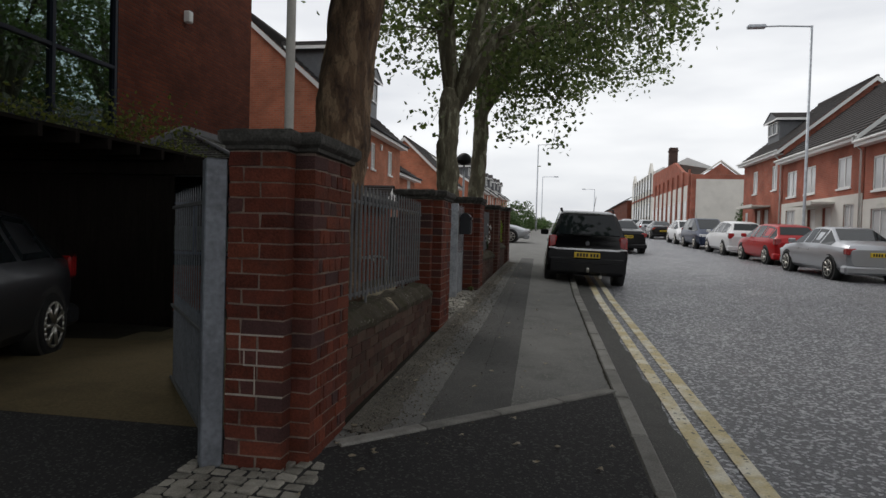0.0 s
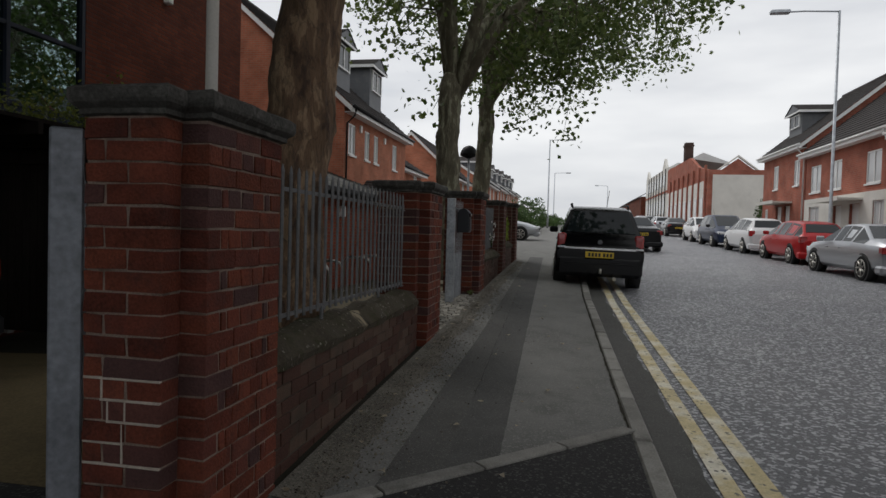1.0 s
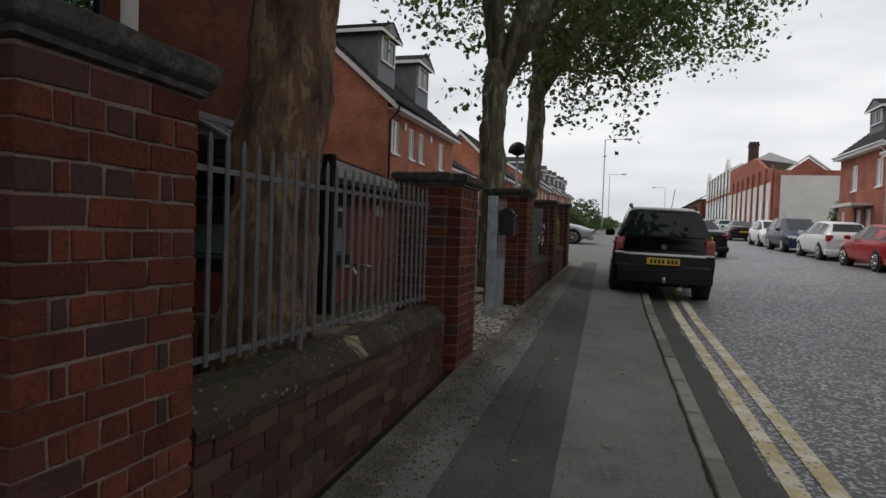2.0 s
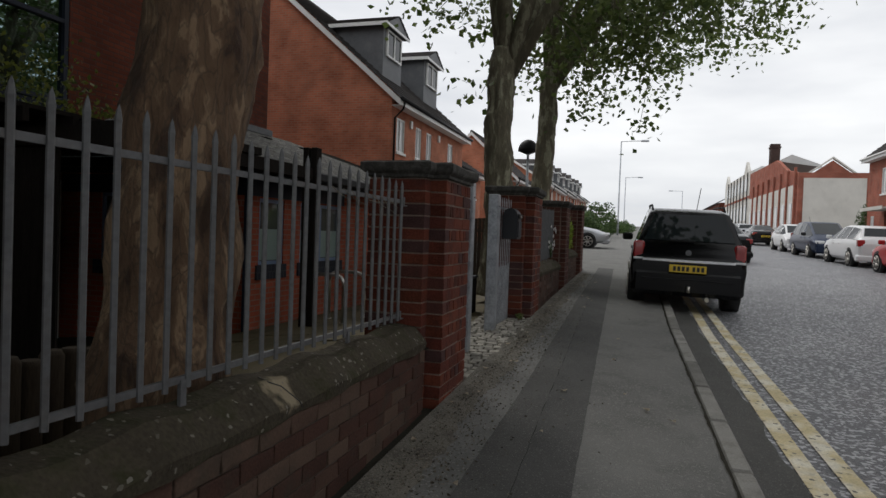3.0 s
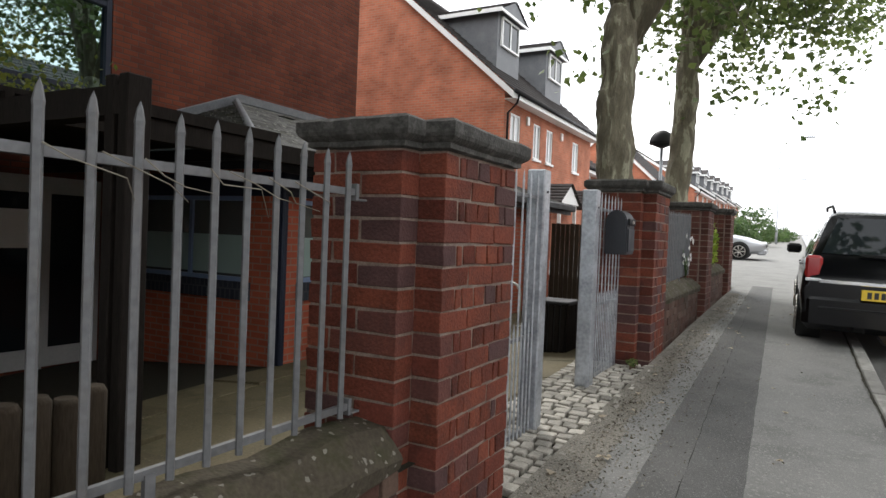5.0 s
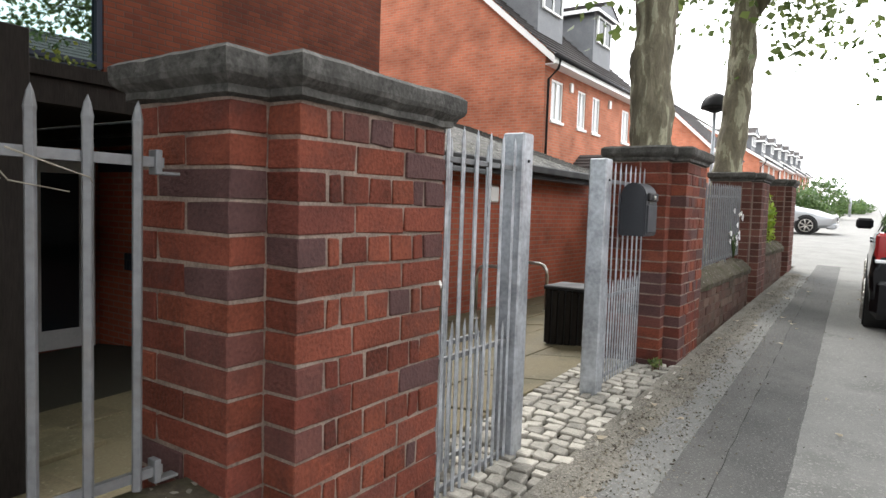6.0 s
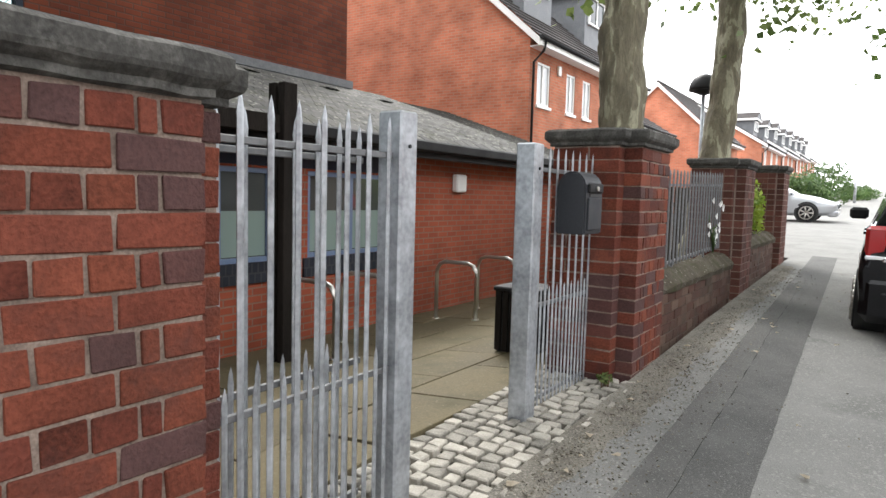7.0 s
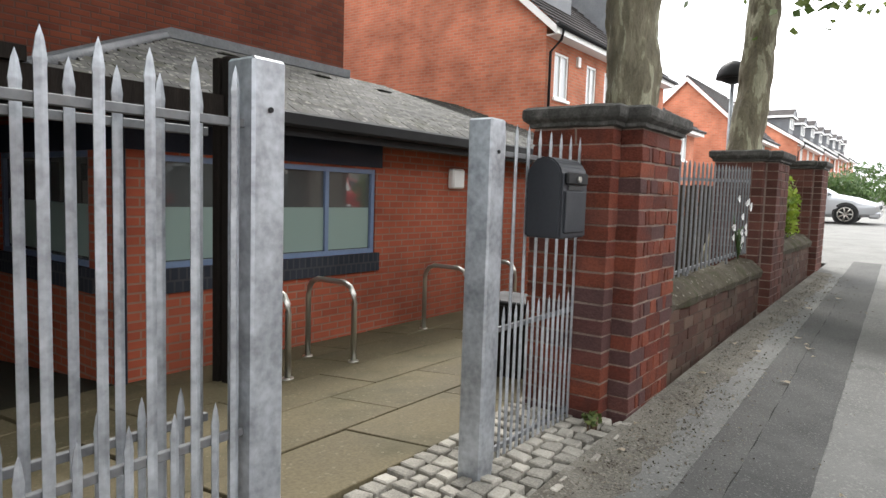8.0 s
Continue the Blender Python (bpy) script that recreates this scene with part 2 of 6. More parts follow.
# white frame dimmed to grey, with the entrance's shade in its colour
DOOR_WHITE_SHADED = material("shaded_white_door_frame", (0.4, 0.4, 0.38), 0.5, vary=0.1, fine=30, coarse=3, bump=0)
GRIT = material("grit", (0.15, 0.132, 0.105), 0.95, vary=0.5, fine=60, coarse=9, bump=0, island=0.9)
PALE_STONE = material("pale_broken_stone", (0.34, 0.29, 0.21), 0.9, vary=0.35, fine=60, coarse=9, bump=0.6, stain=0.4)
PALE_MORTAR = material("pale_mortar", (0.42, 0.37, 0.32), 0.95, vary=0.3, fine=90, coarse=8, bump=0.5)
# cream from wear, whitened further for the sky's glare on the lines
YELLOW = material("road_yellow", (0.66, 0.56, 0.33), 0.8, vary=0.3, fine=70, coarse=4, bump=0.8, tint=(0.7, 0.66, 0.55), tint_amount=0.6, stain=0.25, stain_colour=(0.3, 0.27, 0.2), stain_scale=9, chips=0.06, chip_scale=42, chip_colour=(0.2, 0.19, 0.16))
GALV = material("galvanised_steel", (0.37, 0.39, 0.415), 0.42, 0.6, vary=0.4, fine=40, coarse=7, bump=0.1, stain=0.4, stain_colour=(0.55, 0.58, 0.61), stain_scale=7)
# darker copy of the galvanised steel, for tree shade on the drive gate
GALV_SHADED = material("shaded_galvanised_steel", (0.19, 0.205, 0.23), 0.55, 0.4, vary=0.45, fine=30, coarse=5, bump=0.1, stain=0.45, stain_colour=(0.11, 0.115, 0.125), stain_scale=4)
FENCE_STEEL = material("weathered_shaded_galvanised", (0.15, 0.154, 0.158), 0.6, 0.4, vary=0.3, fine=40, coarse=6, bump=0.1, stain=0.3, stain_colour=(0.17, 0.15, 0.13), stain_scale=8)
SLATE = material("mossy_slate", (0.075, 0.073, 0.068), 0.8, vary=0.45, fine=60, coarse=5, bump=0.6, piece=0.7, stain=0.6, stain_colour=(0.045, 0.046, 0.022), stain_scale=3.5, chips=0.09, chip_scale=26, chip_colour=(0.19, 0.185, 0.16))
SLATE_JOINED = material("mossy_slate_joined", (0.075, 0.073, 0.068), 0.8, vary=0.45, fine=60, coarse=5, bump=0.6, island=0.7, stain=0.6, stain_colour=(0.045, 0.046, 0.022), stain_scale=3.5, chips=0.09, chip_scale=26, chip_colour=(0.19, 0.185, 0.16))
CRACK = material("tarmac_crack", (0.03, 0.029, 0.027), 0.95, vary=0.3, fine=80, coarse=6, bump=0)
TILE = material("dark_roof_tile", (0.062, 0.056, 0.054), 0.85, vary=0.35, fine=40, coarse=2.5, bump=0.4, island=0.5)
LEAD = material("lead_flashing", (0.125, 0.13, 0.138), 0.6, 0.1, vary=0.3, fine=30, coarse=4, bump=0.2, stain=0.4, stain_colour=(0.2, 0.2, 0.2), stain_scale=3)
WHITE = material("white_upvc", (0.78, 0.78, 0.76), 0.4, vary=0.06, fine=30, coarse=2, bump=0)
RENDER_WHITE = material("white_render", (0.68, 0.66, 0.61), 0.9, vary=0.12, fine=60, coarse=1.2, bump=0.3, stain=0.25, stain_colour=(0.42, 0.40, 0.36), stain_scale=0.9)
BLACK = material("black_plastic", (0.012, 0.012, 0.013), 0.6, vary=0.2, fine=40, coarse=4, bump=0.05, gloss=0.25)
BOX_BLACK = material("grey_black_steel", (0.024, 0.026, 0.031), 0.5, 0.0, vary=0.2, fine=60, coarse=5, bump=0.1, gloss=0.35)
NAVY = material("navy_paint", (0.012, 0.016, 0.03), 0.55, vary=0.2, fine=40, coarse=3, bump=0.1, gloss=0.3)
BLUE_BRICK = brickwork("dark_blue_brick_on_edge", (0.03, 0.033, 0.042), (0.02, 0.022, 0.03), (0.05, 0.05, 0.055), width=0.075, row=0.3)
BLUE_FRAME = material("blue_grey_frame", (0.14, 0.19, 0.30), 0.45, vary=0.1, fine=30, coarse=3, bump=0)
TIMBER = material("dark_timber", (0.02, 0.017, 0.015), 0.9, vary=0.4, fine=30, coarse=4, bump=0.5, stretch=(4, 4, 0.5), gloss=0.2)
TIMBER_FENCE = material("weathered_timber", (0.055, 0.043, 0.031), 0.9, vary=0.4, fine=30, coarse=4, bump=0.5, stretch=(4, 4, 0.5))
TIMBER_PALE = material("dry_stem", (0.22, 0.2, 0.16), 0.9, vary=0.3, fine=30, coarse=4, bump=0)
GLASS_DARK = plain("dark_window_glass", (0.012, 0.016, 0.018), 0.03, specular=0.28)
GLASS_TEAL = plain("tinted_mirror_glass", (0.30, 0.40, 0.40), 0.02, 1.0)
# pale colour stands for net curtains and for sky mirrored in the panes
GLASS_HOUSE = plain("curtain_and_sky_glass", (0.55, 0.56, 0.57), 0.08)
GLASS_WING = plain("reflecting_window_glass", (0.16, 0.17, 0.165), 0.03, 0.6)
FROST = plain("frosted_pane", (0.22, 0.29, 0.26), 0.35)
STEEL = plain("brushed_steel", (0.52, 0.50, 0.46), 0.3, 0.9)
CHROME = plain("chrome", (0.75, 0.75, 0.76), 0.1, 1.0)
RUBBER = material("tyre_rubber", (0.018, 0.018, 0.018), 0.85, vary=0.3, fine=60, coarse=5, bump=0.3)
RED_LENS = plain("red_lens", (0.32, 0.012, 0.014), 0.12, coat=1.0)
CLEAR_LENS = plain("clear_lens", (0.75, 0.75, 0.76), 0.12, coat=1.0)
PLATE_Y = plain("yellow_plate", (0.72, 0.50, 0.03), 0.4)
PLATE_W = plain("white_plate", (0.78, 0.78, 0.74), 0.4)
INK = plain("black_ink", (0.012, 0.012, 0.012), 0.5)


def leaf_material(name, base, other):
    m = bpy.data.materials.new(name)
    m.use_nodes = True
    n, l = m.node_tree.nodes, m.node_tree.links
    b = n["Principled BSDF"]
    geo, ramp = n.new("ShaderNodeNewGeometry"), n.new("ShaderNodeValToRGB")
    ramp.color_ramp.elements[0].color, ramp.color_ramp.elements[1].color = (*base, 1), (*other, 1)
    l.new(geo.outputs["Random Per Island"], ramp.inputs["Fac"])
    l.new(ramp.outputs["Color"], b.inputs["Base Color"])
    b.inputs["Roughness"].default_value = 0.55
    tr, mix = n.new("ShaderNodeBsdfTranslucent"), n.new("ShaderNodeMixShader")
    l.new(ramp.outputs["Color"], tr.inputs["Color"])
    mix.inputs[0].default_value = 0.45
    l.new(b.outputs[0], mix.inputs[1])
    l.new(tr.outputs[0], mix.inputs[2])
    l.new(mix.outputs[0], n["Material Output"].inputs["Surface"])
    return m


def bark_material(name, gain=(1, 1, 1), crack=0.45):
    """Plane bark: flaking plates in three tones with dark upright cracks."""
    m = bpy.data.materials.new(name)
    m.use_nodes = True
    n, l = m.node_tree.nodes, m.node_tree.links
    b = n["Principled BSDF"]
    b.inputs["Roughness"].default_value = 0.9
    geo, mapping = n.new("ShaderNodeNewGeometry"), n.new("ShaderNodeMapping")
    mapping.inputs["Scale"].default_value = (1, 1, 0.33)
    l.new(geo.outputs["Position"], mapping.inputs["Vector"])
    warp, wadd = n.new("ShaderNodeTexNoise"), n.new("ShaderNodeVectorMath")
    warp.inputs["Scale"].default_value, warp.inputs["Detail"].default_value = 7, 4
    l.new(mapping.outputs["Vector"], warp.inputs["Vector"])
    wsc = n.new("ShaderNodeVectorMath")
    wsc.operation = "SCALE"
    wsc.inputs["Scale"].default_value = 0.2
    l.new(warp.outputs["Color"], wsc.inputs[0])
    l.new(mapping.outputs["Vector"], wadd.inputs[0])
    l.new(wsc.outputs[0], wadd.inputs[1])
    patch, ramp = n.new("ShaderNodeTexNoise"), n.new("ShaderNodeValToRGB")
    patch.inputs["Scale"].default_value, patch.inputs["Detail"].default_value = 8.5, 8
    l.new(wadd.outputs[0], patch.inputs["Vector"])
    e = ramp.color_ramp.elements
    e[0].position, e[0].color = 0.36, tuple(a * g for a, g in zip((0.045, 0.033, 0.024) if crack > 0.3 else (0.085, 0.067, 0.047), gain)) + (1,)
    e[1].position, e[1].color = 0.45, tuple(a * g for a, g in zip((0.10, 0.078, 0.054), gain)) + (1,)
    for p, c in ((0.55, (0.13, 0.105, 0.074, 1)), (0.58, (0.21, 0.18, 0.13, 1)), (0.72, (0.21, 0.18, 0.13, 1))):
        k = e.new(p)
        k.color = tuple(a * g for a, g in zip(c[:3], gain)) + (1,)
    l.new(patch.outputs["Fac"], ramp.inputs["Fac"])
    vo, th, mix = n.new("ShaderNodeTexVoronoi"), n.new("ShaderNodeMapRange"), n.new("ShaderNodeMix")
    vo.feature = "DISTANCE_TO_EDGE"
    vo.inputs["Scale"].default_value = 17
    l.new(wadd.outputs[0], vo.inputs["Vector"])
    th.inputs["From Min"].default_value, th.inputs["From Max"].default_value = 0.0, 0.07
    th.inputs["To Min"].default_value, th.inputs["To Max"].default_value = crack, 0.0
    l.new(vo.outputs["Distance"], th.inputs["Value"])
    mix.data_type = "RGBA"
    l.new(th.outputs["Result"], mix.inputs["Factor"])
    l.new(ramp.outputs["Color"], mix.inputs["A"])
    mix.inputs["B"].default_value = (0.04, 0.032, 0.024, 1)
    l.new(mix.outputs["Result"], b.inputs["Base Color"])
    fine, add = n.new("ShaderNodeTexNoise"), n.new("ShaderNodeMath")
    fine.inputs["Scale"].default_value, fine.inputs["Detail"].default_value = 40, 6
    l.new(mapping.outputs["Vector"], fine.inputs["Vector"])
    add.operation = "MULTIPLY_ADD"
    add.inputs[1].default_value = 0.35
    l.new(fine.outputs["Fac"], add.inputs[0])
    l.new(patch.outputs["Fac"], add.inputs[2])
    bp = n.new("ShaderNodeBump")
    bp.inputs["Strength"].default_value, bp.inputs["Distance"].default_value = 0.9, 0.05
    l.new(add.outputs[0], bp.inputs["Height"])
    l.new(bp.outputs["Normal"], b.inputs["Normal"])
    return m


BARK = bark_material("plane_bark", (1.28, 1.0, 0.84), 0.5)
BARK_PALE = bark_material("lichened_bark", (1.52, 1.72, 1.68), 0.18)
LEAF = leaf_material("plane_leaf", (0.06, 0.10, 0.025), (0.19, 0.24, 0.075))
LEAF_BRIGHT = leaf_material("bright_shrub_leaf", (0.14, 0.24, 0.02), (0.30, 0.38, 0.05))
LEAF_HEDGE = leaf_material("hedge_leaf", (0.035, 0.075, 0.018), (0.10, 0.16, 0.05))
LEAF_AUTUMN = leaf_material("fallen_leaf", (0.26, 0.19, 0.10), (0.45, 0.41, 0.33))
LEAF_CLIMB = leaf_material("climber_leaf", (0.05, 0.075, 0.015), (0.20, 0.22, 0.035))


def paint(name, colour, metal=0.35):
    return plain(name, colour, 0.3, metal, coat=0.12, specular=0.3)


# ---- building helpers ----
def box(bm, x0, x1, y0, y1, z0, z1, bevel=0.0):
    vs = [bm.verts.new((x, y, z)) for z in (z0, z1) for y in (y0, y1) for x in (x0, x1)]
    fs = [bm.faces.new([vs[i] for i in q]) for q in ((0, 2, 3, 1), (4, 5, 7, 6), (0, 1, 5, 4), (2, 6, 7, 3), (0, 4, 6, 2), (1, 3, 7, 5))]
    if bevel:
        bmesh.ops.bevel(bm, geom=list({e for f_ in fs for e in f_.edges}), offset=bevel, segments=1, affect="EDGES")
    return bm


def boxes(*specs, bevel=0.0):
    bm = bmesh.new()
    for s in specs:
        box(bm, *s, bevel=bevel)
    return bm


def prism(bm, outline, axis, a, b):
    """An outline of (u, v) drawn out from a to b along an axis: x takes (y, z), y takes (x, z), z takes (x, y)."""
    def at(u, v, w):
        return {"x": (w, u, v), "y": (u, w, v), "z": (u, v, w)}[axis]
    lo, hi = [bm.verts.new(at(u, v, a)) for u, v in outline], [bm.verts.new(at(u, v, b)) for u, v in outline]
    bm.faces.new(lo), bm.faces.new(hi[::-1])
    for i in range(len(outline)):
        j = (i + 1) % len(outline)
        bm.faces.new((lo[j], lo[i], hi[i], hi[j]))
    bmesh.ops.recalc_face_normals(bm, faces=bm.faces[:])
    return bm


def tube(bm, points, radii, sides=10, caps=True):
    """A round bar along points; radii one number or one for each point."""
    pts = [Vector(p) for p in points]
    rad = radii if isinstance(radii, (list, tuple)) else [radii] * len(pts)
    rings, up = [], Vector((0, 0, 1))
    for i, p in enumerate(pts):
        d = (pts[min(i + 1, len(pts) - 1)] - pts[max(i - 1, 0)]).normalized()
        u = d.cross(up if abs(d.z) < 0.95 else Vector((0, 1, 0))).normalized()
        v = d.cross(u)
        rings.append([bm.verts.new(p + rad[i] * (u * math.cos(k * math.tau / sides) + v * math.sin(k * math.tau / sides))) for k in range(sides)])
    for r, s in zip(rings, rings[1:]):
        for k in range(sides):
            f_ = bm.faces.new((r[k], r[(k + 1) % sides], s[(k + 1) % sides], s[k]))
            f_.smooth = True
    if caps:
        bm.faces.new(rings[0][::-1]), bm.faces.new(rings[-1])
    return bm


def mesh_of(name, bm, mat):
    me = bpy.data.meshes.new(name)
    bmesh.ops.recalc_face_normals(bm, faces=bm.faces[:])
    bm.to_mesh(me)
    bm.free()
    me.materials.append(mat)
    return me


def part(name, bm, mat, parent=None, label=""):
    ob = new(name, mesh_of(name, bm, mat))
    if parent:
        ob.parent = parent
    return tagged(ob, label)


def thing(name, label, category, group="", at=(0, 0, 0), turn=0.0, kind=""):
    ob = new(name)
    ob.empty_display_size = 0.2
    ob.matrix_basis = pose(*at, 0, 0, turn)
    return tagged(ob, label, category, group, kind)


def structure(name, bm, mat, label, category="", kind="structure"):
    return tagged(part(name, bm, mat), label, category or name.split("_")[0], "", kind)


PIECES = {}


def piece(name, sx, sy, sz, mat, parent, m, bevel=0.006):
    """One brick, sett or flag: an object of its own on a shared mesh."""
    worn = random.randrange(5) if name in ("brick", "sett") else 0
    key = (name, round(sx, 3), round(sy, 3), round(sz, 3), mat.name, worn)
    if key not in PIECES:
        bm = boxes((-sx / 2, sx / 2, -sy / 2, sy / 2, -sz / 2, sz / 2), bevel=bevel)
        if name in ("brick", "sett"):
            slip = 0.0034 if name == "brick" else 0.006
            chip = random.Random(worn * 7 + int(sx * 1000) + int(sy * 1000))
            off = {(i, j, k): Vector([chip.uniform(-slip, slip) for _ in range(3)]) for i in (0, 1) for j in (0, 1) for k in (0, 1)}
            for v in bm.verts:
                o = off[(v.co.x > 0, v.co.y > 0, v.co.z > 0)]
                v.co += o + Vector([chip.uniform(-0.0009, 0.0009) for _ in range(3)])
        PIECES[key] = mesh_of(name, bm, mat)
    ob = new(name, PIECES[key])
    ob.parent = parent
    ob.matrix_basis = m
    return ob


def gz(y):
    """The height of the footway: a steady climb."""
    return 0.04 * y if y < 14 else 0.56 + 0.03 * (y - 14) if y < 150 else 4.64


def foot_z(x, y):
    """The footway falls a little towards the kerb."""
    return gz(y) - 0.03 * max(0, x + 1.3)


def kerb_x(y):
    """The road's edge of the kerb."""
    return 0.74 - 0.025 * (y - 3.9) if y < 12.4 else 0.5275 - 0.004 * (y - 12.4)


def road_z(x, y):
    return foot_z(kerb_x(y), y) - 0.09 - 0.004 * (x - kerb_x(y))


def yard_z(x, y):
    s = min(1, max(0, (y - 5.5) / 3.5))
    return gz(min(y, 10.6)) + s * 0.097 * min(0, x + 1.95)


def sheet(name, xs, ys, height, mat, label, category, kind="structure"):
    bm = bmesh.new()
    grid = [[bm.verts.new((x(y) if callable(x) else x, y, height(x(y) if callable(x) else x, y))) for x in xs] for y in ys]
    for a, b in zip(grid, grid[1:]):
        for i in range(len(xs) - 1):
            bm.faces.new((a[i], a[i + 1], b[i + 1], b[i]))
    for v in bm.verts:
        v.normal_update()
    ob = new(name, bpy.data.meshes.new(name))
    bm.to_mesh(ob.data)
    bm.free()
    ob.data.materials.append(mat)
    return tagged(ob, label, category, "", kind)


# ---- ground ----
Y_STEPS = [-12 + 2 * i for i in range(82)] + [200, 300, 600]
sheet("ground", [-400, -60, -9, 0, 12, 60, 400], [-60] + Y_STEPS, lambda x, y: gz(y) - 1.3 if y < 150 else gz(y) - 0.02, GRAVEL_EDGE, "plain earth that carries the whole street", "ground")
sheet("road", [lambda y: kerb_x(y) - 0.02, 2, 4, 6, 8, 9.25], Y_STEPS, lambda x, y: road_z(x, y), ROAD, "worn grey asphalt road with bright aggregate", "road")
sheet("pavement", [-1.32, -1.0, -0.4, 0.1, lambda y: kerb_x(y) - 0.13], [5.95, 6.5, 7, 8, 9, 10, 11, 12, 13, 14, 16, 18, 20, 24, 30, 40, 60, 100, 150], lambda x, y: foot_z(x, y), TARMAC, "grey tarmac footway beside the school wall", "pavement")
sheet("forecourt", [-7.3, -4, -1.3], [20.6, 24, 30, 40, 60, 90], lambda x, y: gz(y) - 0.005, TARMAC, "grey tarmac forecourt before the houses", "forecourt")
sheet("drive", [-9.5, -6, -3, -1.32, -0.6, 0.1, lambda y: kerb_x(y) - 0.13], [-12, -6, -2, 0, 2, 3, 3.6, 3.601], lambda x, y: foot_z(x, y) if x > -1.4 else yard_z(x, y) - 0.006, TARMAC_DRIVE, "dark tarmac vehicle crossing", "drive")
bm = bmesh.new()
cross = [(-1.32, 3.6), (-1.32, 3.98), (kerb_x(5.95) - 0.13, 5.95), (kerb_x(3.6) - 0.13, 3.6)]
bm.faces.new([bm.verts.new((x, y, foot_z(x, y))) for x, y in cross])
structure("drive_apron", bm, TARMAC_DRIVE, "dark tarmac of the crossing before the edging stones", "drive")
bm = bmesh.new()
tri_ = [(-1.32, 3.98), (kerb_x(5.95) - 0.13, 5.95), (-1.32, 5.95)]
bm.faces.new([bm.verts.new((x, y, foot_z(x, y))) for x, y in tri_])
structure("pavement_corner", bm, TARMAC, "grey tarmac footway up to the edging stones", "pavement")


def seam_x(y):
    """The seam between the two repair strips, which drift slowly towards the wall."""
    return -0.56 - 0.022 * (y - 5.5) + 0.003 * math.sin(y * 2.1) + 0.002 * math.sin(y * 17.3)


def patch_right(y):
    return -0.265 - 0.022 * (y - 5.5) + 0.002 * math.sin(y * 6.7) + 0.002 * math.sin(y * 23.1)


def patch_left(y):
    return -0.85 - 0.012 * max(0, y - 9) + 0.003 * math.sin(y * 1.7) + 0.002 * math.sin(y * 15.1)


# both strips begin at the slanting edging stones
strip_ys = [5.14 + 0.12 * i for i in range(135)]
sheet("pavement_patch", [seam_x, lambda y: 0.5 * (seam_x(y) + patch_right(y)), patch_right], strip_ys, lambda x, y: foot_z(x, y) + 0.0045, TARMAC_DARK, "dark repair strip along the tarmac footway", "pavement")
sheet("pavement_patch_old", [patch_left, lambda y: 0.5 * (seam_x(y) + patch_left(y)), seam_x], strip_ys, lambda x, y: foot_z(x, y) + 0.004, TARMAC_MID, "older dark repair strip along the tarmac footway", "pavement")
for nm, pm, cut in (("pavement_patch_end", TARMAC_DARK, [(-0.56, 4.83), (-0.27, 5.13), (-0.27, 5.14), (-0.56, 5.14)]), ("pavement_patch_old_end", TARMAC_MID, [(-0.85, 4.53), (-0.56, 4.83), (-0.56, 5.14), (-0.85, 5.14)])):
    bm = bmesh.new()
    bm.faces.new([bm.verts.new((x, y, foot_z(x, y) + 0.0043)) for x, y in cut])
    structure(nm, bm, pm, "dark repair strip where it meets the edging stones", "pavement")
sheet("pavement_edge", [lambda y: -1.318, lambda y: -1.2, lambda y: -1.07 + 0.025 * math.sin(y * 2.9) + 0.016 * math.sin(y * 9.7) + 0.012 * math.sin(y * 31.0)], [4.3 + 0.04 * i for i in range(375)], lambda x, y: foot_z(x, y) + (0.012 if x < -1.3 else 0.006 if x < -1.15 else 0.0025), GRAVEL_EDGE, "gritty dirt gathered along the wall foot", "pavement")
sheet("pavement_crack", [lambda y: seam_x(y) - 0.002 + 0.002 * math.sin(y * 11.3), lambda y: seam_x(y) + 0.0015 + 0.002 * math.sin(y * 13.1)], [6.2 + 0.08 * i for i in range(135)], lambda x, y: foot_z(x, y) + 0.0065, CRACK, "thin open crack along the repair strip", "crack")
sheet("far_pavement", [9.4, 10.3, 11.3, 40], Y_STEPS, lambda x, y: road_z(9.25, y) + 0.11, TARMAC, "grey tarmac footway before the terrace", "pavement")
sheet("far_kerb", [9.25, 9.27, 9.4], Y_STEPS, lambda x, y: road_z(9.25, y) + (0.0 if x < 9.26 else 0.112), KERB, "pale kerb on the other side of the road", "kerb")
sheet("road_channel", [lambda y: kerb_x(y) - 0.01, lambda y: kerb_x(y) + 0.15, lambda y: kerb_x(y) + 0.28 + 0.02 * math.sin(y * 4.3) + 0.01 * math.sin(y * 13.7)], [-2 + 0.12 * i for i in range(160)], lambda x, y: road_z(x, y) + 0.003, TARMAC_MID, "dark smooth channel between the kerb and the yellow lines", "road")
sheet("kerb_joint", [lambda y: kerb_x(y) - 0.146 - 0.005 * math.sin(y * 9.1) - 0.004 * math.sin(y * 31.0), lambda y: kerb_x(y) - 0.126], [5.9 + 0.08 * i for i in range(150)], lambda x, y: foot_z(x, y) + 0.0045, GROUT, "dark open joint behind the kerb stones", "joint")
for k, (off, nm) in enumerate(((0.30, "inner"), (0.52, "outer"))):
    sheet("yellow_line_%d" % (k + 1), [lambda y: kerb_x(y) + off, lambda y: kerb_x(y) + off + 0.12], [-2 + 0.5 * i for i in range(120)], lambda x, y: road_z(x, y) + 0.007, YELLOW, "worn yellow no-parking line painted on the asphalt", "road marking")
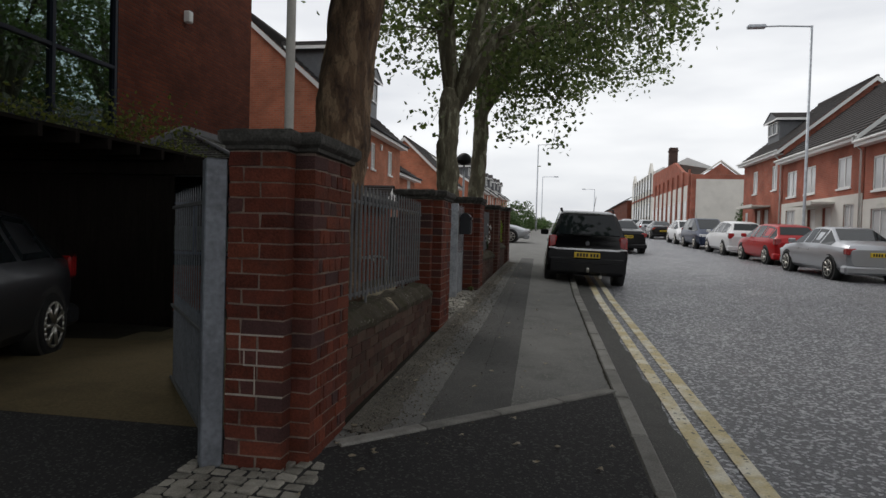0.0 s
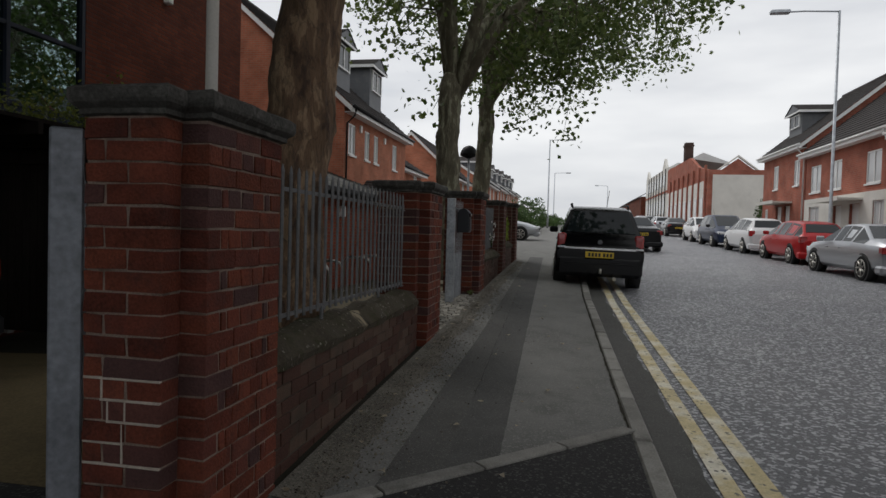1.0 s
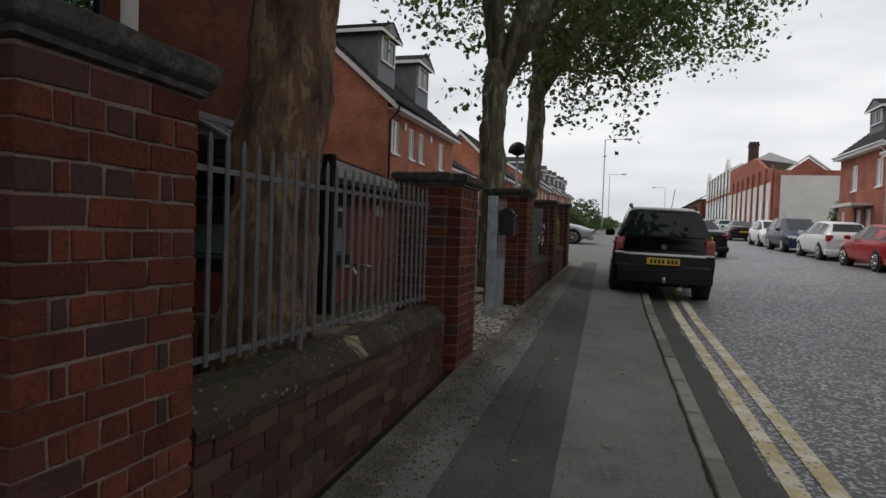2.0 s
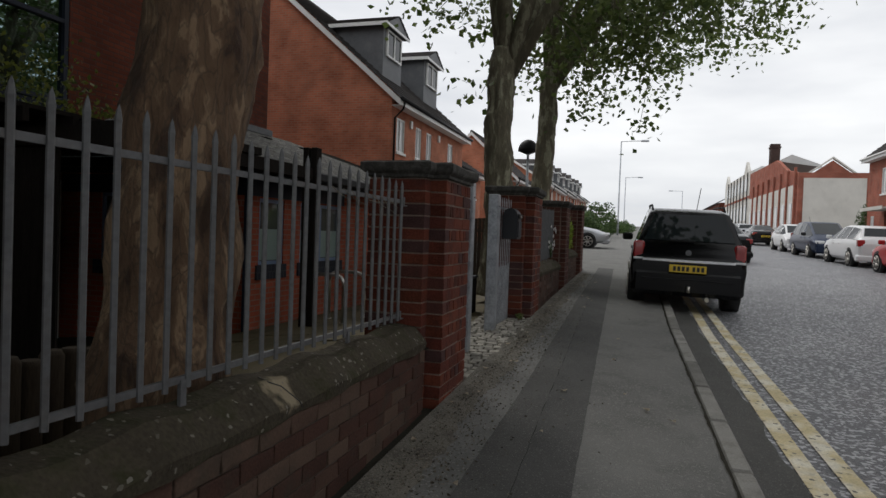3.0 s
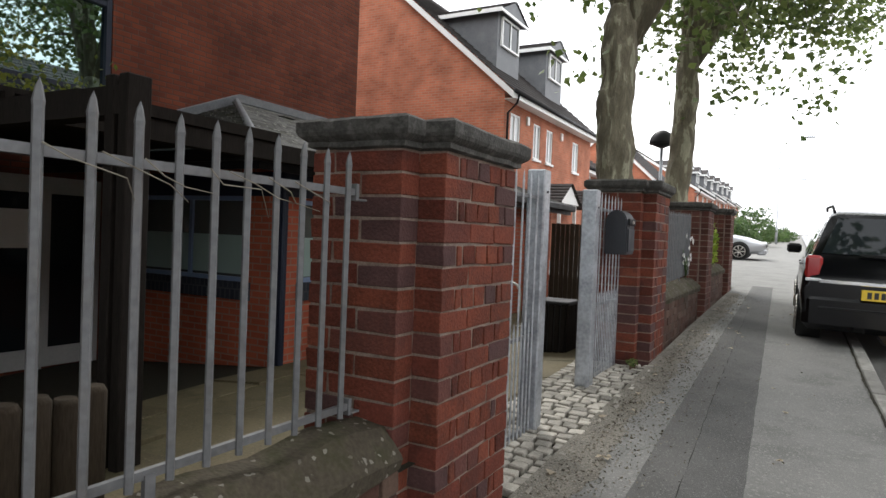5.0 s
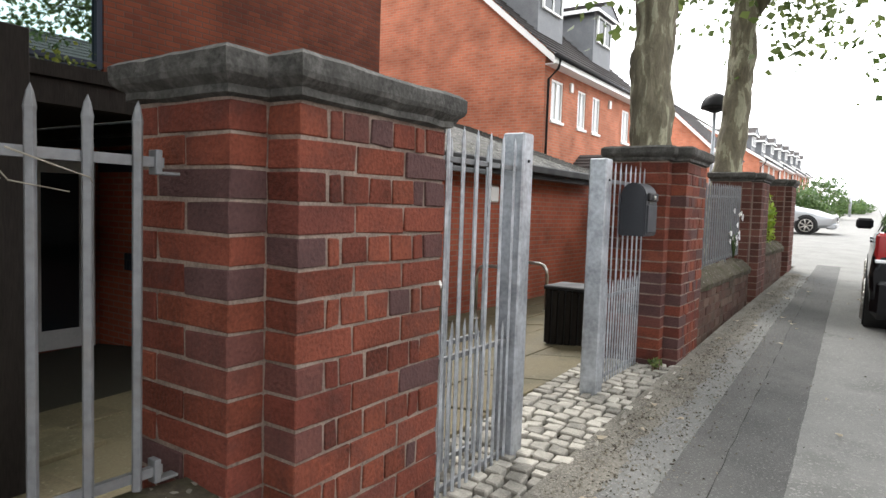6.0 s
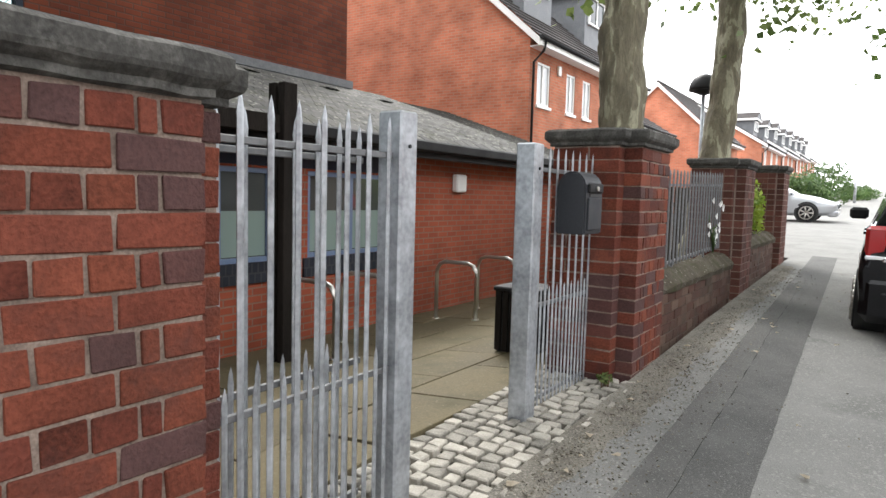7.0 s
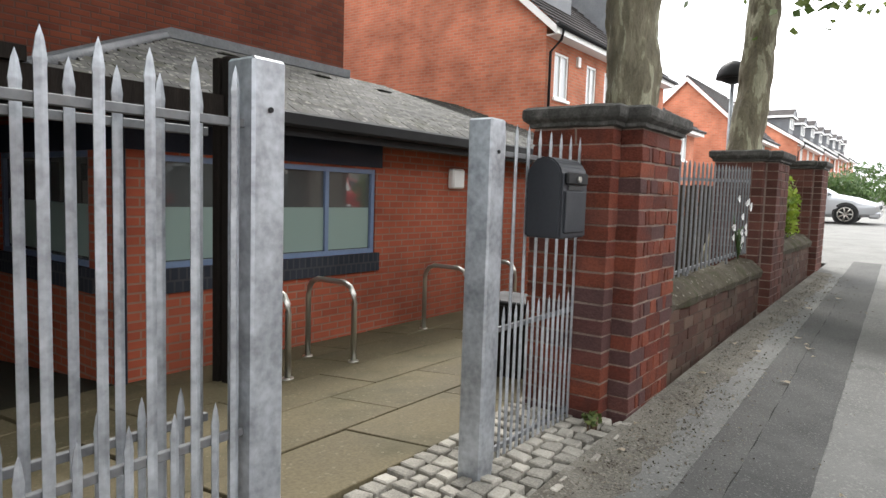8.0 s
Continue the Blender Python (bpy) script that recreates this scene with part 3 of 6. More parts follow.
sheet("yard", [-12, -8.3, -7, -6, -5, -4, -3, -2.4, -1.95, -1.33], [3.6, 4.6, 5.5, 6.2, 7, 8, 9, 10, 10.6, 12, 14, 16, 18, 20.6, 22.4], lambda x, y: yard_z(x, y) - 0.03, GROUT, "dirt bed under the yard paving", "yard")
sheet("drive_inner", [-9.5, -6, -3, -1.95], [3.6, 4.15], lambda x, y: yard_z(x, y) - 0.004, TARMAC_DRIVE, "dark tarmac just inside the drive gate", "drive")
sheet("yard_concrete", [-9.5, -7, -5, -4, -3, -1.76], [4.15, 4.6, 5, 5.5, 6.2, 6.6, 7.0], lambda x, y: yard_z(x, y) - 0.002, CONCRETE, "stained brown concrete of the car park", "yard")
sheet("planting_bed", [-1.75, -1.6, -1.4], [4.4, 5, 6, 7, 7.95], lambda x, y: 0.72, GROUT, "dark soil behind the low wall", "soil")

# edging stones across the footway, kerb stones
edging = thing("edging", "worn pale edging stones across the tarmac footway", "edging", kind="structure")
ea, eb = Vector((-1.27, 4.06, foot_z(-1.27, 4.06))), Vector((0.56, 5.93, foot_z(0.56, 5.93)))
length = (eb - ea).length
for i in range(4):
    mid = ea.lerp(eb, (i + 0.5) / 4)
    piece("edging_stone", length / 4 - 0.01, 0.112, 0.12, KERB, edging, Matrix.Translation(mid - Vector((0, 0, 0.046))) @ pose(0, 0, 0, 0, -math.degrees(math.asin((eb.z - ea.z) / length)), math.degrees(math.atan2(eb.y - ea.y, eb.x - ea.x))))
kerb = thing("kerb", "weathered grey kerb stones along the road", "kerb", kind="structure")
for i in range(54):
    y = -3 + 0.92 * i
    w = 0.13
    piece("kerb_stone", w, 0.9, 0.25, KERB, kerb, Matrix.Translation((kerb_x(y) - w / 2, y, foot_z(kerb_x(y) - 0.07, y) - 0.118)) @ pose(0, 0, 0, 2.29 if y < 14 else 1.72, 0, 1.43 if y < 12.4 else 0.2), bevel=0.018)


# ---- buildings ----
def wall_with_openings(bm, axis, plane, thick, a0, a1, z0, z1, holes):
    """A wall along an axis with openings (a, b, low, high) through it."""
    cuts = sorted({a0, a1, *[h[0] for h in holes], *[h[1] for h in holes]})
    for u, v in zip(cuts, cuts[1:]):
        spans, low = [], z0
        for h in sorted((h for h in holes if h[0] <= u + 1e-6 and h[1] >= v - 1e-6), key=lambda h: h[2]):
            spans.append((low, h[2]))
            low = h[3]
        spans.append((low, z1))
        for s, e in spans:
            if e - s > 1e-4:
                if axis == "y":
                    box(bm, min(plane, plane + thick), max(plane, plane + thick), u, v, s, e)
                else:
                    box(bm, u, v, min(plane, plane + thick), max(plane, plane + thick), s, e)
    bmesh.ops.remove_doubles(bm, verts=bm.verts[:], dist=0.0005)
    return bm


def window_in(parent, axis, plane, side, a, b, low, high, frame_mat=WHITE, glass=GLASS_DARK, mullions=1, sill=True, name="window", bar=0.055):
    """A window set into a wall: frame, mullions, pane and sill; side is the way out of the wall."""
    def put(u0, u1, w0, w1, z0, z1):
        w0, w1 = sorted((plane + side * w0, plane + side * w1))
        return (w0, w1, u0, u1, z0, z1) if axis == "y" else (u0, u1, w0, w1, z0, z1)
    fr = boxes(put(a, a + bar, -0.09, -0.02, low, high), put(b - bar, b, -0.09, -0.02, low, high), put(a + bar, b - bar, -0.09, -0.02, high - bar, high), put(a + bar, b - bar, -0.09, -0.02, low, low + bar),
               *[put(a + (b - a) * (i + 1) / (mullions + 1) - bar / 2, a + (b - a) * (i + 1) / (mullions + 1) + bar / 2, -0.088, -0.025, low + bar, high - bar) for i in range(mullions)])
    win = part(name, fr, frame_mat, parent)
    part("pane", boxes(put(a + bar, b - bar, -0.07, -0.055, low + bar, high - bar)), glass, win)
    if sill:
        part("sill", boxes(put(a - 0.04, b + 0.04, -0.08, 0.05, low - 0.07, low)), frame_mat, win)
    return win


def tiled_slope(bm, p00, p01, p10, p11, rows, thick=0.03, columns=1):
    """A roof slope of stepped courses, from its eave p00-p01 to its top p10-p11."""
    a, b, c, d = (Vector(p) for p in (p00, p01, p10, p11))
    n = (b - a).cross(c - a).normalized()
    if n.z < 0:
        n = -n
    for k in range(columns):
        g0, g1 = k / columns, (k + 0.992) / columns if columns > 1 else 1
        last = None
        for r in range(rows):
            f0, f1 = r / rows, (r + 1) / rows
            low = [bm.verts.new(a.lerp(c, f0).lerp(b.lerp(d, f0), g) + n * thick) for g in (g0, g1)]
            high = [bm.verts.new(a.lerp(c, f1).lerp(b.lerp(d, f1), g) + n * 0.004) for g in (g1, g0)]
            foot = last or [bm.verts.new(a.lerp(b, g) - n * 0.02) for g in (g0, g1)]
            bm.faces.new((foot[0], foot[1], low[1], low[0]))
            bm.faces.new(low + high)
            last = high[::-1]
    return bm


def dormer(parent, front, y0, y1, z0, z1, run, side=1):
    """A roof dormer with grey cheeks, a white window and a small tiled pitched roof; side: which way it looks along x."""
    back = front - side * run
    body = part("dormer", boxes((min(front, back), max(front, back), y0, y1, z0 - 0.6, z1)), LEAD, parent, "grey lead-clad dormer with a white window")
    w = window_in(body, "y", front, side, y0 + 0.2, y1 - 0.2, z0 + 0.25, z1 - 0.12, mullions=1, sill=False)
    w.location.x += side * 0.1
    ym = (y0 + y1) / 2
    xa, xb = front + side * 0.22, back - side * 0.9
    roof = bmesh.new()
    tiled_slope(roof, (xa, y0 - 0.2, z1), (xb, y0 - 0.2, z1), (xa, ym, z1 + 0.5), (xb, ym, z1 + 0.5), 5, 0.035)
    tiled_slope(roof, (xa, y1 + 0.2, z1), (xb, y1 + 0.2, z1), (xa, ym, z1 + 0.5), (xb, ym, z1 + 0.5), 5, 0.035)
    part("roof", roof, TILE, body)
    gable = prism(bmesh.new(), [(y0 - 0.2, z1 - 0.03), (y1 + 0.2, z1 - 0.03), (ym, z1 + 0.47)], "x", min(front, front + side * 0.18), max(front, front + side * 0.18))
    part("gable", gable, LEAD, body)
    part("fascia", boxes((min(xa, xb), max(xa, xb), y0 - 0.23, y0 - 0.2, z1 - 0.1, z1 + 0.02), (min(xa, xa - side * 0.04), max(xa, xa - side * 0.04), y0 - 0.2, y1 + 0.2, z1 - 0.08, z1)), WHITE, body)
    return body


def gabled_house(name, label, front, depth, y0, y1, base, eave, rise, windows, side=1, wall=WALL_HOUSE, doors=(), dormers=(), rows=22, mull=1, overhang=0.3):
    """A house with its ridge along y; side 1 looks towards +x. windows and doors: (y0, y1, low, high) of the street front."""
    house = thing(name, label, "house", "houses along the street")
    back, ridge = front - side * depth, front - side * depth / 2
    bm = bmesh.new()
    wall_with_openings(bm, "y", front, -side * 0.25, y0 + 0.25, y1 - 0.25, base, eave, [*windows, *doors])
    part("back_wall", boxes((min(back, back + side * 0.25), max(back, back + side * 0.25), y0 + 0.25, y1 - 0.25, base, eave)), wall, house)
    part("wall", bm, wall, house)
    for y in (y0, y1 - 0.25):
        part("gable_wall", prism(bmesh.new(), [(front, base), (front, eave), (ridge, eave + rise), (back, eave), (back, base)], "y", y, y + 0.25), wall, house)
    for w in windows:
        window_in(house, "y", front, side, *w, glass=GLASS_HOUSE, mullions=mull)
    for d in doors:
        dr = part("door", boxes((front - side * 0.12 - 0.02, front - side * 0.12 + 0.02, d[0], d[1], d[2], d[3])), WHITE, house)
        part("handle", boxes((front - side * 0.09 - 0.02, front - side * 0.09 + 0.02, d[0] + 0.08, d[0] + 0.12, d[2] + 1.0, d[2] + 1.16)), STEEL, dr)
    k = rise / (depth / 2)
    roof = bmesh.new()
    for xx, s in ((front, side), (back, -side)):
        tiled_slope(roof, (xx + s * overhang, y0 - 0.15, eave - k * overhang), (xx + s * overhang, y1 + 0.15, eave - k * overhang), (ridge, y0 - 0.15, eave + rise), (ridge, y1 + 0.15, eave + rise), rows, 0.04, 1)
    rf = part("roof", roof, TILE, house, "dark concrete roof tiles in level courses")
    part("ridge_tile", tube(bmesh.new(), [(ridge, y0 - 0.15, eave + rise), (ridge, y1 + 0.15, eave + rise)], 0.1, 8), TILE, rf)
    for y in (y0 - 0.17, y1 + 0.13):
        for xx, s in ((front, side), (back, -side)):
            lo = (xx + s * (overhang + 0.03), eave - k * (overhang + 0.03))
            part("bargeboard", prism(bmesh.new(), [(lo[0], lo[1] - 0.2), (lo[0], lo[1] - 0.01), (ridge, eave + rise - 0.01), (ridge, eave + rise - 0.2)], "y", y, y + 0.04), WHITE, house, "white painted verge board")
    gx = front + side * (overhang + 0.02)
    part("fascia", boxes((gx - 0.02, gx + 0.02, y0 - 0.13, y1 + 0.13, eave - k * overhang - 0.2, eave - k * overhang - 0.02), (min(front, gx), max(front, gx), y0, y1, eave - k * overhang - 0.2, eave - k * overhang - 0.17)), WHITE, house)
    gut = tube(bmesh.new(), [(gx + side * 0.06, y0 - 0.15, eave - k * overhang - 0.03), (gx + side * 0.06, y1 + 0.15, eave - k * overhang - 0.03)], 0.055, 8)
    part("gutter", gut, BLACK if side > 0 else WHITE, house)
    gxx = front + side * 0.06
    part("downpipe", tube(bmesh.new(), [(gx + side * 0.06, y0 + 0.12, eave - k * overhang - 0.06), (gx, y0 + 0.12, eave - k * overhang - 0.3), (gxx, y0 + 0.12, eave - k * overhang - 0.55), (gxx, y0 + 0.12, base)], 0.035, 8), BLACK if side > 0 else WHITE, house)
    for d in dormers:
        dormer(house, front - side * d[0], d[1], d[2], d[3], d[4], d[5], side)
    return house


# houses on the school's side
house_a = gabled_house("brick_house", "orange brick house with white windows, dormers and gable verge", -7.4, 9.2, 22.1, 30.4, gz(24) - 0.6, 5.85, 4.0,
                       [(22.55, 23.3, 4.05, 5.12), (24.35, 24.95, 4.05, 5.12), (25.5, 26.1, 4.05, 5.12), (28.2, 28.9, 4.05, 5.12)], dormers=[(0.9, 23.4, 25.1, 7.1, 8.35, 2.2), (0.9, 27.6, 29.3, 7.1, 8.35, 2.2)])
part("burglar_alarm_box", boxes((-7.4, -7.33, 23.7, 23.86, 4.95, 5.2), bevel=0.01), WHITE, house_a, "small pale alarm box")
part("burglar_alarm_box", boxes((-7.4, -7.33, 26.8, 26.96, 4.95, 5.2), bevel=0.01), WHITE, house_a, "small pale alarm box")
gabled_house("linked_house", "lower brick house with a tiled roof", -7.9, 7.0, 30.6, 36.0, gz(33) - 0.4, 4.7, 2.2, [(31.6, 32.4, 3.3, 4.3), (34.2, 35.0, 3.3, 4.3)], rows=14)
gabled_house("end_gable_house", "orange brick house with a white gable verge", -7.0, 5.0, 40.0, 47.0, gz(42) - 0.4, 5.15, 2.35, [(41.0, 42.0, 3.7, 4.8), (44.4, 45.4, 3.7, 4.8)], rows=14)
for i in range(4):
    y = 52.0 + 9.0 * i
    gabled_house("dormer_house", "brick terrace house with small gabled dormers", -6.5, 8.0, y, y + 8.8, gz(y) - 0.4, gz(y) + 3.9, 2.5, [(y + 1.2, y + 2.2, gz(y) + 2.4, gz(y) + 3.5), (y + 4.0, y + 5.0, gz(y) + 2.4, gz(y) + 3.5), (y + 6.5, y + 7.5, gz(y) + 2.4, gz(y) + 3.5)],
                 dormers=[(0.7, y + 1.0, y + 2.6, gz(y) + 4.4, gz(y) + 5.4, 1.4), (0.7, y + 5.4, y + 7.0, gz(y) + 4.4, gz(y) + 5.4, 1.4)], rows=12)

# the tall school block: brick end bay and a glazed front, open car park below
tall = thing("school_block", "tall dark red brick school block with a tinted glass front", "school building")
for spec in ((-8.4, -8.1, 11.1, 16.35, -0.6, 10.5), (-20, -8.4, 16.05, 16.35, -0.6, 10.5), (-20, -8.4, 11.1, 11.4, 0, 3.2)):
    part("wall", boxes(spec), WALL_TALL, tall)
part("floor_slab", boxes((-20, -8.12, -6, 11.08, 2.95, 3.2)), NAVY, tall)
part("back_wall", boxes((-14, -13.7, -6, 11.1, -0.5, 2.95)), WALL_TALL, tall)
glazing = part("glass_front", boxes((-8.2, -8.16, -6, 11.08, 3.2, 10.4)), GLASS_TEAL, tall, "tinted glass front that mirrors the trees")
bm = bmesh.new()
for y in [11.05 - 1.5 * i for i in range(12)]:
    box(bm, -8.16, -8.1, y - 0.035, y + 0.035, 3.2, 10.4)
for z in (3.25, 4.4, 5.75, 7.1, 8.45):
    box(bm, -8.158, -8.105, -6, 11.02, z - 0.03, z + 0.03)
part("mullion", bm, NAVY, tall)
part("roof", boxes((-20, -8.05, -6, 16.4, 10.5, 10.7)), LEAD, tall)
part("security_light", boxes((-8.1, -7.95, 13.2, 13.35, 5.95, 6.2), bevel=0.02), WHITE, tall)

# low school wing with its slate lean-to roof
wing = thing("school_wing", "single-storey red brick wing with a mossy slate roof", "school building")
WX, WY0, WY1, WZ = -5.0, 11.05, 19.5, 2.34
bm = bmesh.new()
wall_with_openings(bm, "y", WX, -0.25, WY0, WY1, -0.5, WZ, [(12.47, 13.87, 1.0, 1.92), (11.35, 12.0, 1.0, 1.92)])
wall_with_openings(bm, "x", WY0, 0.25, -8.1, WX - 0.25, -0.5, WZ, [(-7.4, -5.55, 0.98, 1.94)])
box(bm, -8.1, WX - 0.25, WY1 - 0.25, WY1, -0.5, WZ)
part("wall", bm, WALL_LOW, wing)
for axis, plane, side, a, b in (("y", WX, 1, 12.47, 13.87), ("y", WX, 1, 11.35, 12.0), ("x", WY0, -1, -7.4, -5.55)):
    w = window_in(wing, axis, plane, side, a, b, 1.0 if axis == "y" else 0.98, 1.92 if axis == "y" else 1.94, frame_mat=BLUE_FRAME, glass=GLASS_WING, mullions=1 if b - a > 1 else 0, sill=False, bar=0.05)
    fr = (plane - 0.078, plane - 0.051, a + 0.06, b - 0.06, 1.06, 1.5) if axis == "y" else (a + 0.08, b - 0.08, plane + 0.051, plane + 0.078, 1.06, 1.5)
    part("frosted_film", boxes(fr), FROST, w, "frosted lower half of the glass")
    sl = (plane - 0.02, plane + 0.03, a - 0.07, b + 0.05, 0.8, 1.0) if axis == "y" else (a - 0.1, b + 0.1, plane - 0.03, plane + 0.02, 0.78, 0.98)
    part("brick_sill", boxes(sl), BLUE_BRICK, w, "dark blue brick-on-edge sill")
# dark band painted for the eave's shade on the brick above the windows
part("eave_shade_band", boxes((WX - 0.01, WX + 0.02, WY0, 13.95, 1.942, 2.2), (-8.1, WX - 0.01, WY0 - 0.02, WY0 + 0.01, 1.94, 2.2)), NAVY, wing)
ridge_z, ex, ey = 3.54, WX + 0.42, 10.25
part("soffit", boxes((WX - 0.02, ex, ey, WY1, WZ - 0.06, WZ - 0.03), (-8.1, WX - 0.02, ey, WY0, WZ - 0.06, WZ - 0.03)), NAVY, wing)
part("gutter", boxes((ex + 0.03, ex + 0.14, ey - 0.14, WY1, WZ - 0.13, WZ + 0.0), (-8.1, ex + 0.03, ey - 0.14, ey - 0.03, WZ - 0.13, WZ + 0.0), bevel=0.02), BLACK, wing, "black plastic gutter")
part("fascia", boxes((ex + 0.004, ex + 0.026, ey - 0.026, WY1, WZ - 0.2, WZ - 0.02), (-8.1, ex + 0.004, ey - 0.026, ey - 0.004, WZ - 0.2, WZ - 0.02)), BLACK, wing, "black painted fascia board")
part("downpipe", boxes((WX + 0.01, WX + 0.09, WY0 - 0.09, WY0 - 0.01, -0.1, WZ - 0.06), bevel=0.015), NAVY, wing)
part("flashing", boxes((-8.1, -7.98, 13.2, 16.4, ridge_z + 0.02, ridge_z + 0.15)), LEAD, wing)
fall_ = (ridge_z - WZ) / (13.2 - ey)
part("flashing", prism(bmesh.new(), [(13.2, ridge_z + 0.02), (13.2, ridge_z + 0.15), (11.1, ridge_z + 0.15 - fall_ * 2.1), (11.1, ridge_z + 0.02 - fall_ * 2.1)], "x", -8.1, -7.98), LEAD, wing, "sloping lead flashing")
part("roof_deck", prism(bmesh.new(), [(ex, WZ - 0.03), (ex, WZ - 0.02), (-8.1, ridge_z - 0.03), (-8.1, WZ - 0.03)], "y", 13.2, WY1), LEAD, wing)
deck = bmesh.new()
v = [deck.verts.new(p) for p in ((ex, ey, WZ - 0.02), (-8.1, ey, WZ - 0.02), (-8.1, 13.2, ridge_z - 0.03), (ex, 13.2, WZ - 0.02))]
deck.faces.new((v[0], v[1], v[2])), deck.faces.new((v[0], v[2], v[3]))
part("hip_deck", deck, LEAD, wing)
hipb = bmesh.new()
tube(hipb, [(ex, ey, WZ + 0.02), (-8.08, 13.2, ridge_z + 0.06)], 0.05, 6)
part("hip_tile", hipb, LEAD, wing)
part("wall_light", boxes((WX, WX + 0.1, 15.2, 15.45, 1.75, 2.0), bevel=0.02), WHITE, wing, "square bulkhead lamp")

# the terrace over the road
OX = 11.0
def og(y):
    return road_z(9.25, y) + 0.1


def terrace_house(label, y0, y1, eave, rise, rendered, windows, doors, dormers=()):
    h = gabled_house("terrace_house", label, OX, 8.0, y0, y1, og(y0) - 0.3, eave, rise, windows, side=-1, wall=WALL_OPPOSITE, doors=doors, dormers=dormers, rows=20, mull=1)
    if rendered:
        bm = bmesh.new()
        wall_with_openings(bm, "y", OX - 0.03, 0.028, y0, y1, og(y0) - 0.3, og(y0) + 2.55, [w for w in (*windows, *doors) if w[3] < og(y0) + 2.6])
        part("render_band", bm, RENDER_WHITE, h, "white rendered ground floor")
    for d in doors[:1]:
        part("canopy", boxes((OX - 0.9, OX, d[0] - 0.3, doors[-1][1] + 0.3, d[3] + 0.12, d[3] + 0.2), (OX - 0.92, OX - 0.88, d[0] - 0.32, doors[-1][1] + 0.32, d[3] + 0.08, d[3] + 0.24)), RENDER_WHITE, h, "grey flat door canopy")
    return h


b = og(37)
terrace_house("red brick end house with dormer and white windows", 34.4, 41.0, 6.3, 3.3, False, [(35.2, 36.0, b + 3.0, b + 4.25), (38.4, 39.2, b + 3.0, b + 4.25), (40.0, 40.5, b + 0.8, b + 2.0)], [(36.4, 37.3, b, b + 2.05), (37.7, 38.6, b, b + 2.05)], dormers=[(0.9, 38.0, 39.9, 7.2, 8.25, 1.6)])
# the last two, out of view, are added to cut light from behind
for k, y in enumerate((25.9, 17.4, 8.9, 0.4, -8.1)):
    b = og(y + 3)
    terrace_house("red brick terrace house with white rendered ground floor", y, y + 8.4, 5.75 - 0.25 * k, 3.3, True,
                  [(y + 1.0, y + 2.2, b + 2.75, b + 3.95), (y + 4.4, y + 5.6, b + 2.75, b + 3.95), (y + 6.6, y + 7.8, b + 2.75, b + 3.95), (y + 6.6, y + 7.8, b + 0.8, b + 2.1), (y + 0.6, y + 1.5, b + 0.8, b + 2.1)], [(y + 2.6, y + 3.5, b, b + 2.05), (y + 4.2, y + 5.1, b, b + 2.05)])

# the old works further on
works = thing("old_works", "old red brick works with white painted bays and chimney", "factory")
fb = gz(60) - 0.5
part("gable_wall", boxes((11.4, 24, 58, 58.3, fb, 7.13)), WALL_OPPOSITE, works)
part("wall", prism(bmesh.new(), [(58.3, fb), (58.3, 7.13), (62.2, 7.7), (66.6, 9.05), (80.5, 9.2), (80.5, fb)], "x", 11.4, 11.7), WALL_OPPOSITE, works)
part("gable", prism(bmesh.new(), [(12.7, 7.13), (14.4, 8.4), (16.1, 7.13)], "y", 61, 61.4), WALL_OPPOSITE, works)
part("painted_gable", boxes((11.75, 15.9, 57.94, 58.0, fb, 6.72)), RENDER_WHITE, works, "peeling white painted gable wall")
part("painted_wall", prism(bmesh.new(), [(80.5, fb), (80.5, 9.6), (81.9, 9.6), (83.5, 10.9), (85.1, 9.6), (98.1, 9.6), (99.7, 10.8), (101.3, 9.6), (101.3, fb)], "x", 11.4, 11.7), RENDER_WHITE, works, "white painted two-storey front with small gables")
part("brick_band", boxes((11.34, 11.4, 80.5, 101.3, 6.65, 6.9)), WALL_OPPOSITE, works, "red brick string course")
for i in range(8):
    y = 59.2 + 2.7 * i
    part("painted_bay", boxes((11.34, 11.4, y - 0.2, y + 2.0, fb, 6.3 + 0.02 * i)), RENDER_WHITE, works)
    part("bay_window", boxes((11.3, 11.36, y + 0.4, y + 1.3, fb + 1.6, 4.9)), GLASS_HOUSE, works)
    part("pilaster", boxes((11.24, 11.4, y - 0.62, y - 0.24, fb, 7.6)), WALL_OPPOSITE, works)
for i in range(7):
    y = 82.4 + 2.6 * i
    part("upper_window", boxes((11.34, 11.41, y, y + 1.1, 7.5, 8.9)), GLASS_HOUSE, works)
    part("lower_window", boxes((11.34, 11.41, y, y + 1.1, 4.2, 5.9)), GLASS_HOUSE, works)
    part("drainpipe", tube(bmesh.new(), [(11.3, y - 0.7, fb), (11.3, y - 0.7, 9.5)], 0.06, 6), BLACK, works)
part("chimney", boxes((11.6, 12.4, 70.6, 71.5, 6.0, 11.1), (11.54, 12.46, 70.54, 71.56, 10.7, 10.85)), SOOT_BRICK, works, "square dark brick chimney")
part("flat_roof", boxes((11.72, 23.9, 58.32, 66.4, 6.8, 6.95)), LEAD, works)
part("roof", prism(bmesh.new(), [(11.5, 9.0), (12.6, 9.6), (15, 8.7), (15, 8.5)], "y", 66.7, 81), PALE_SHEET, works, "pale sheeted roof")
part("roof", prism(bmesh.new(), [(11.5, 9.6), (12.6, 10.2), (16, 9.2), (16, 9.0)], "y", 81.05, 101.3), PALE_SHEET, works, "pale sheeted roof")
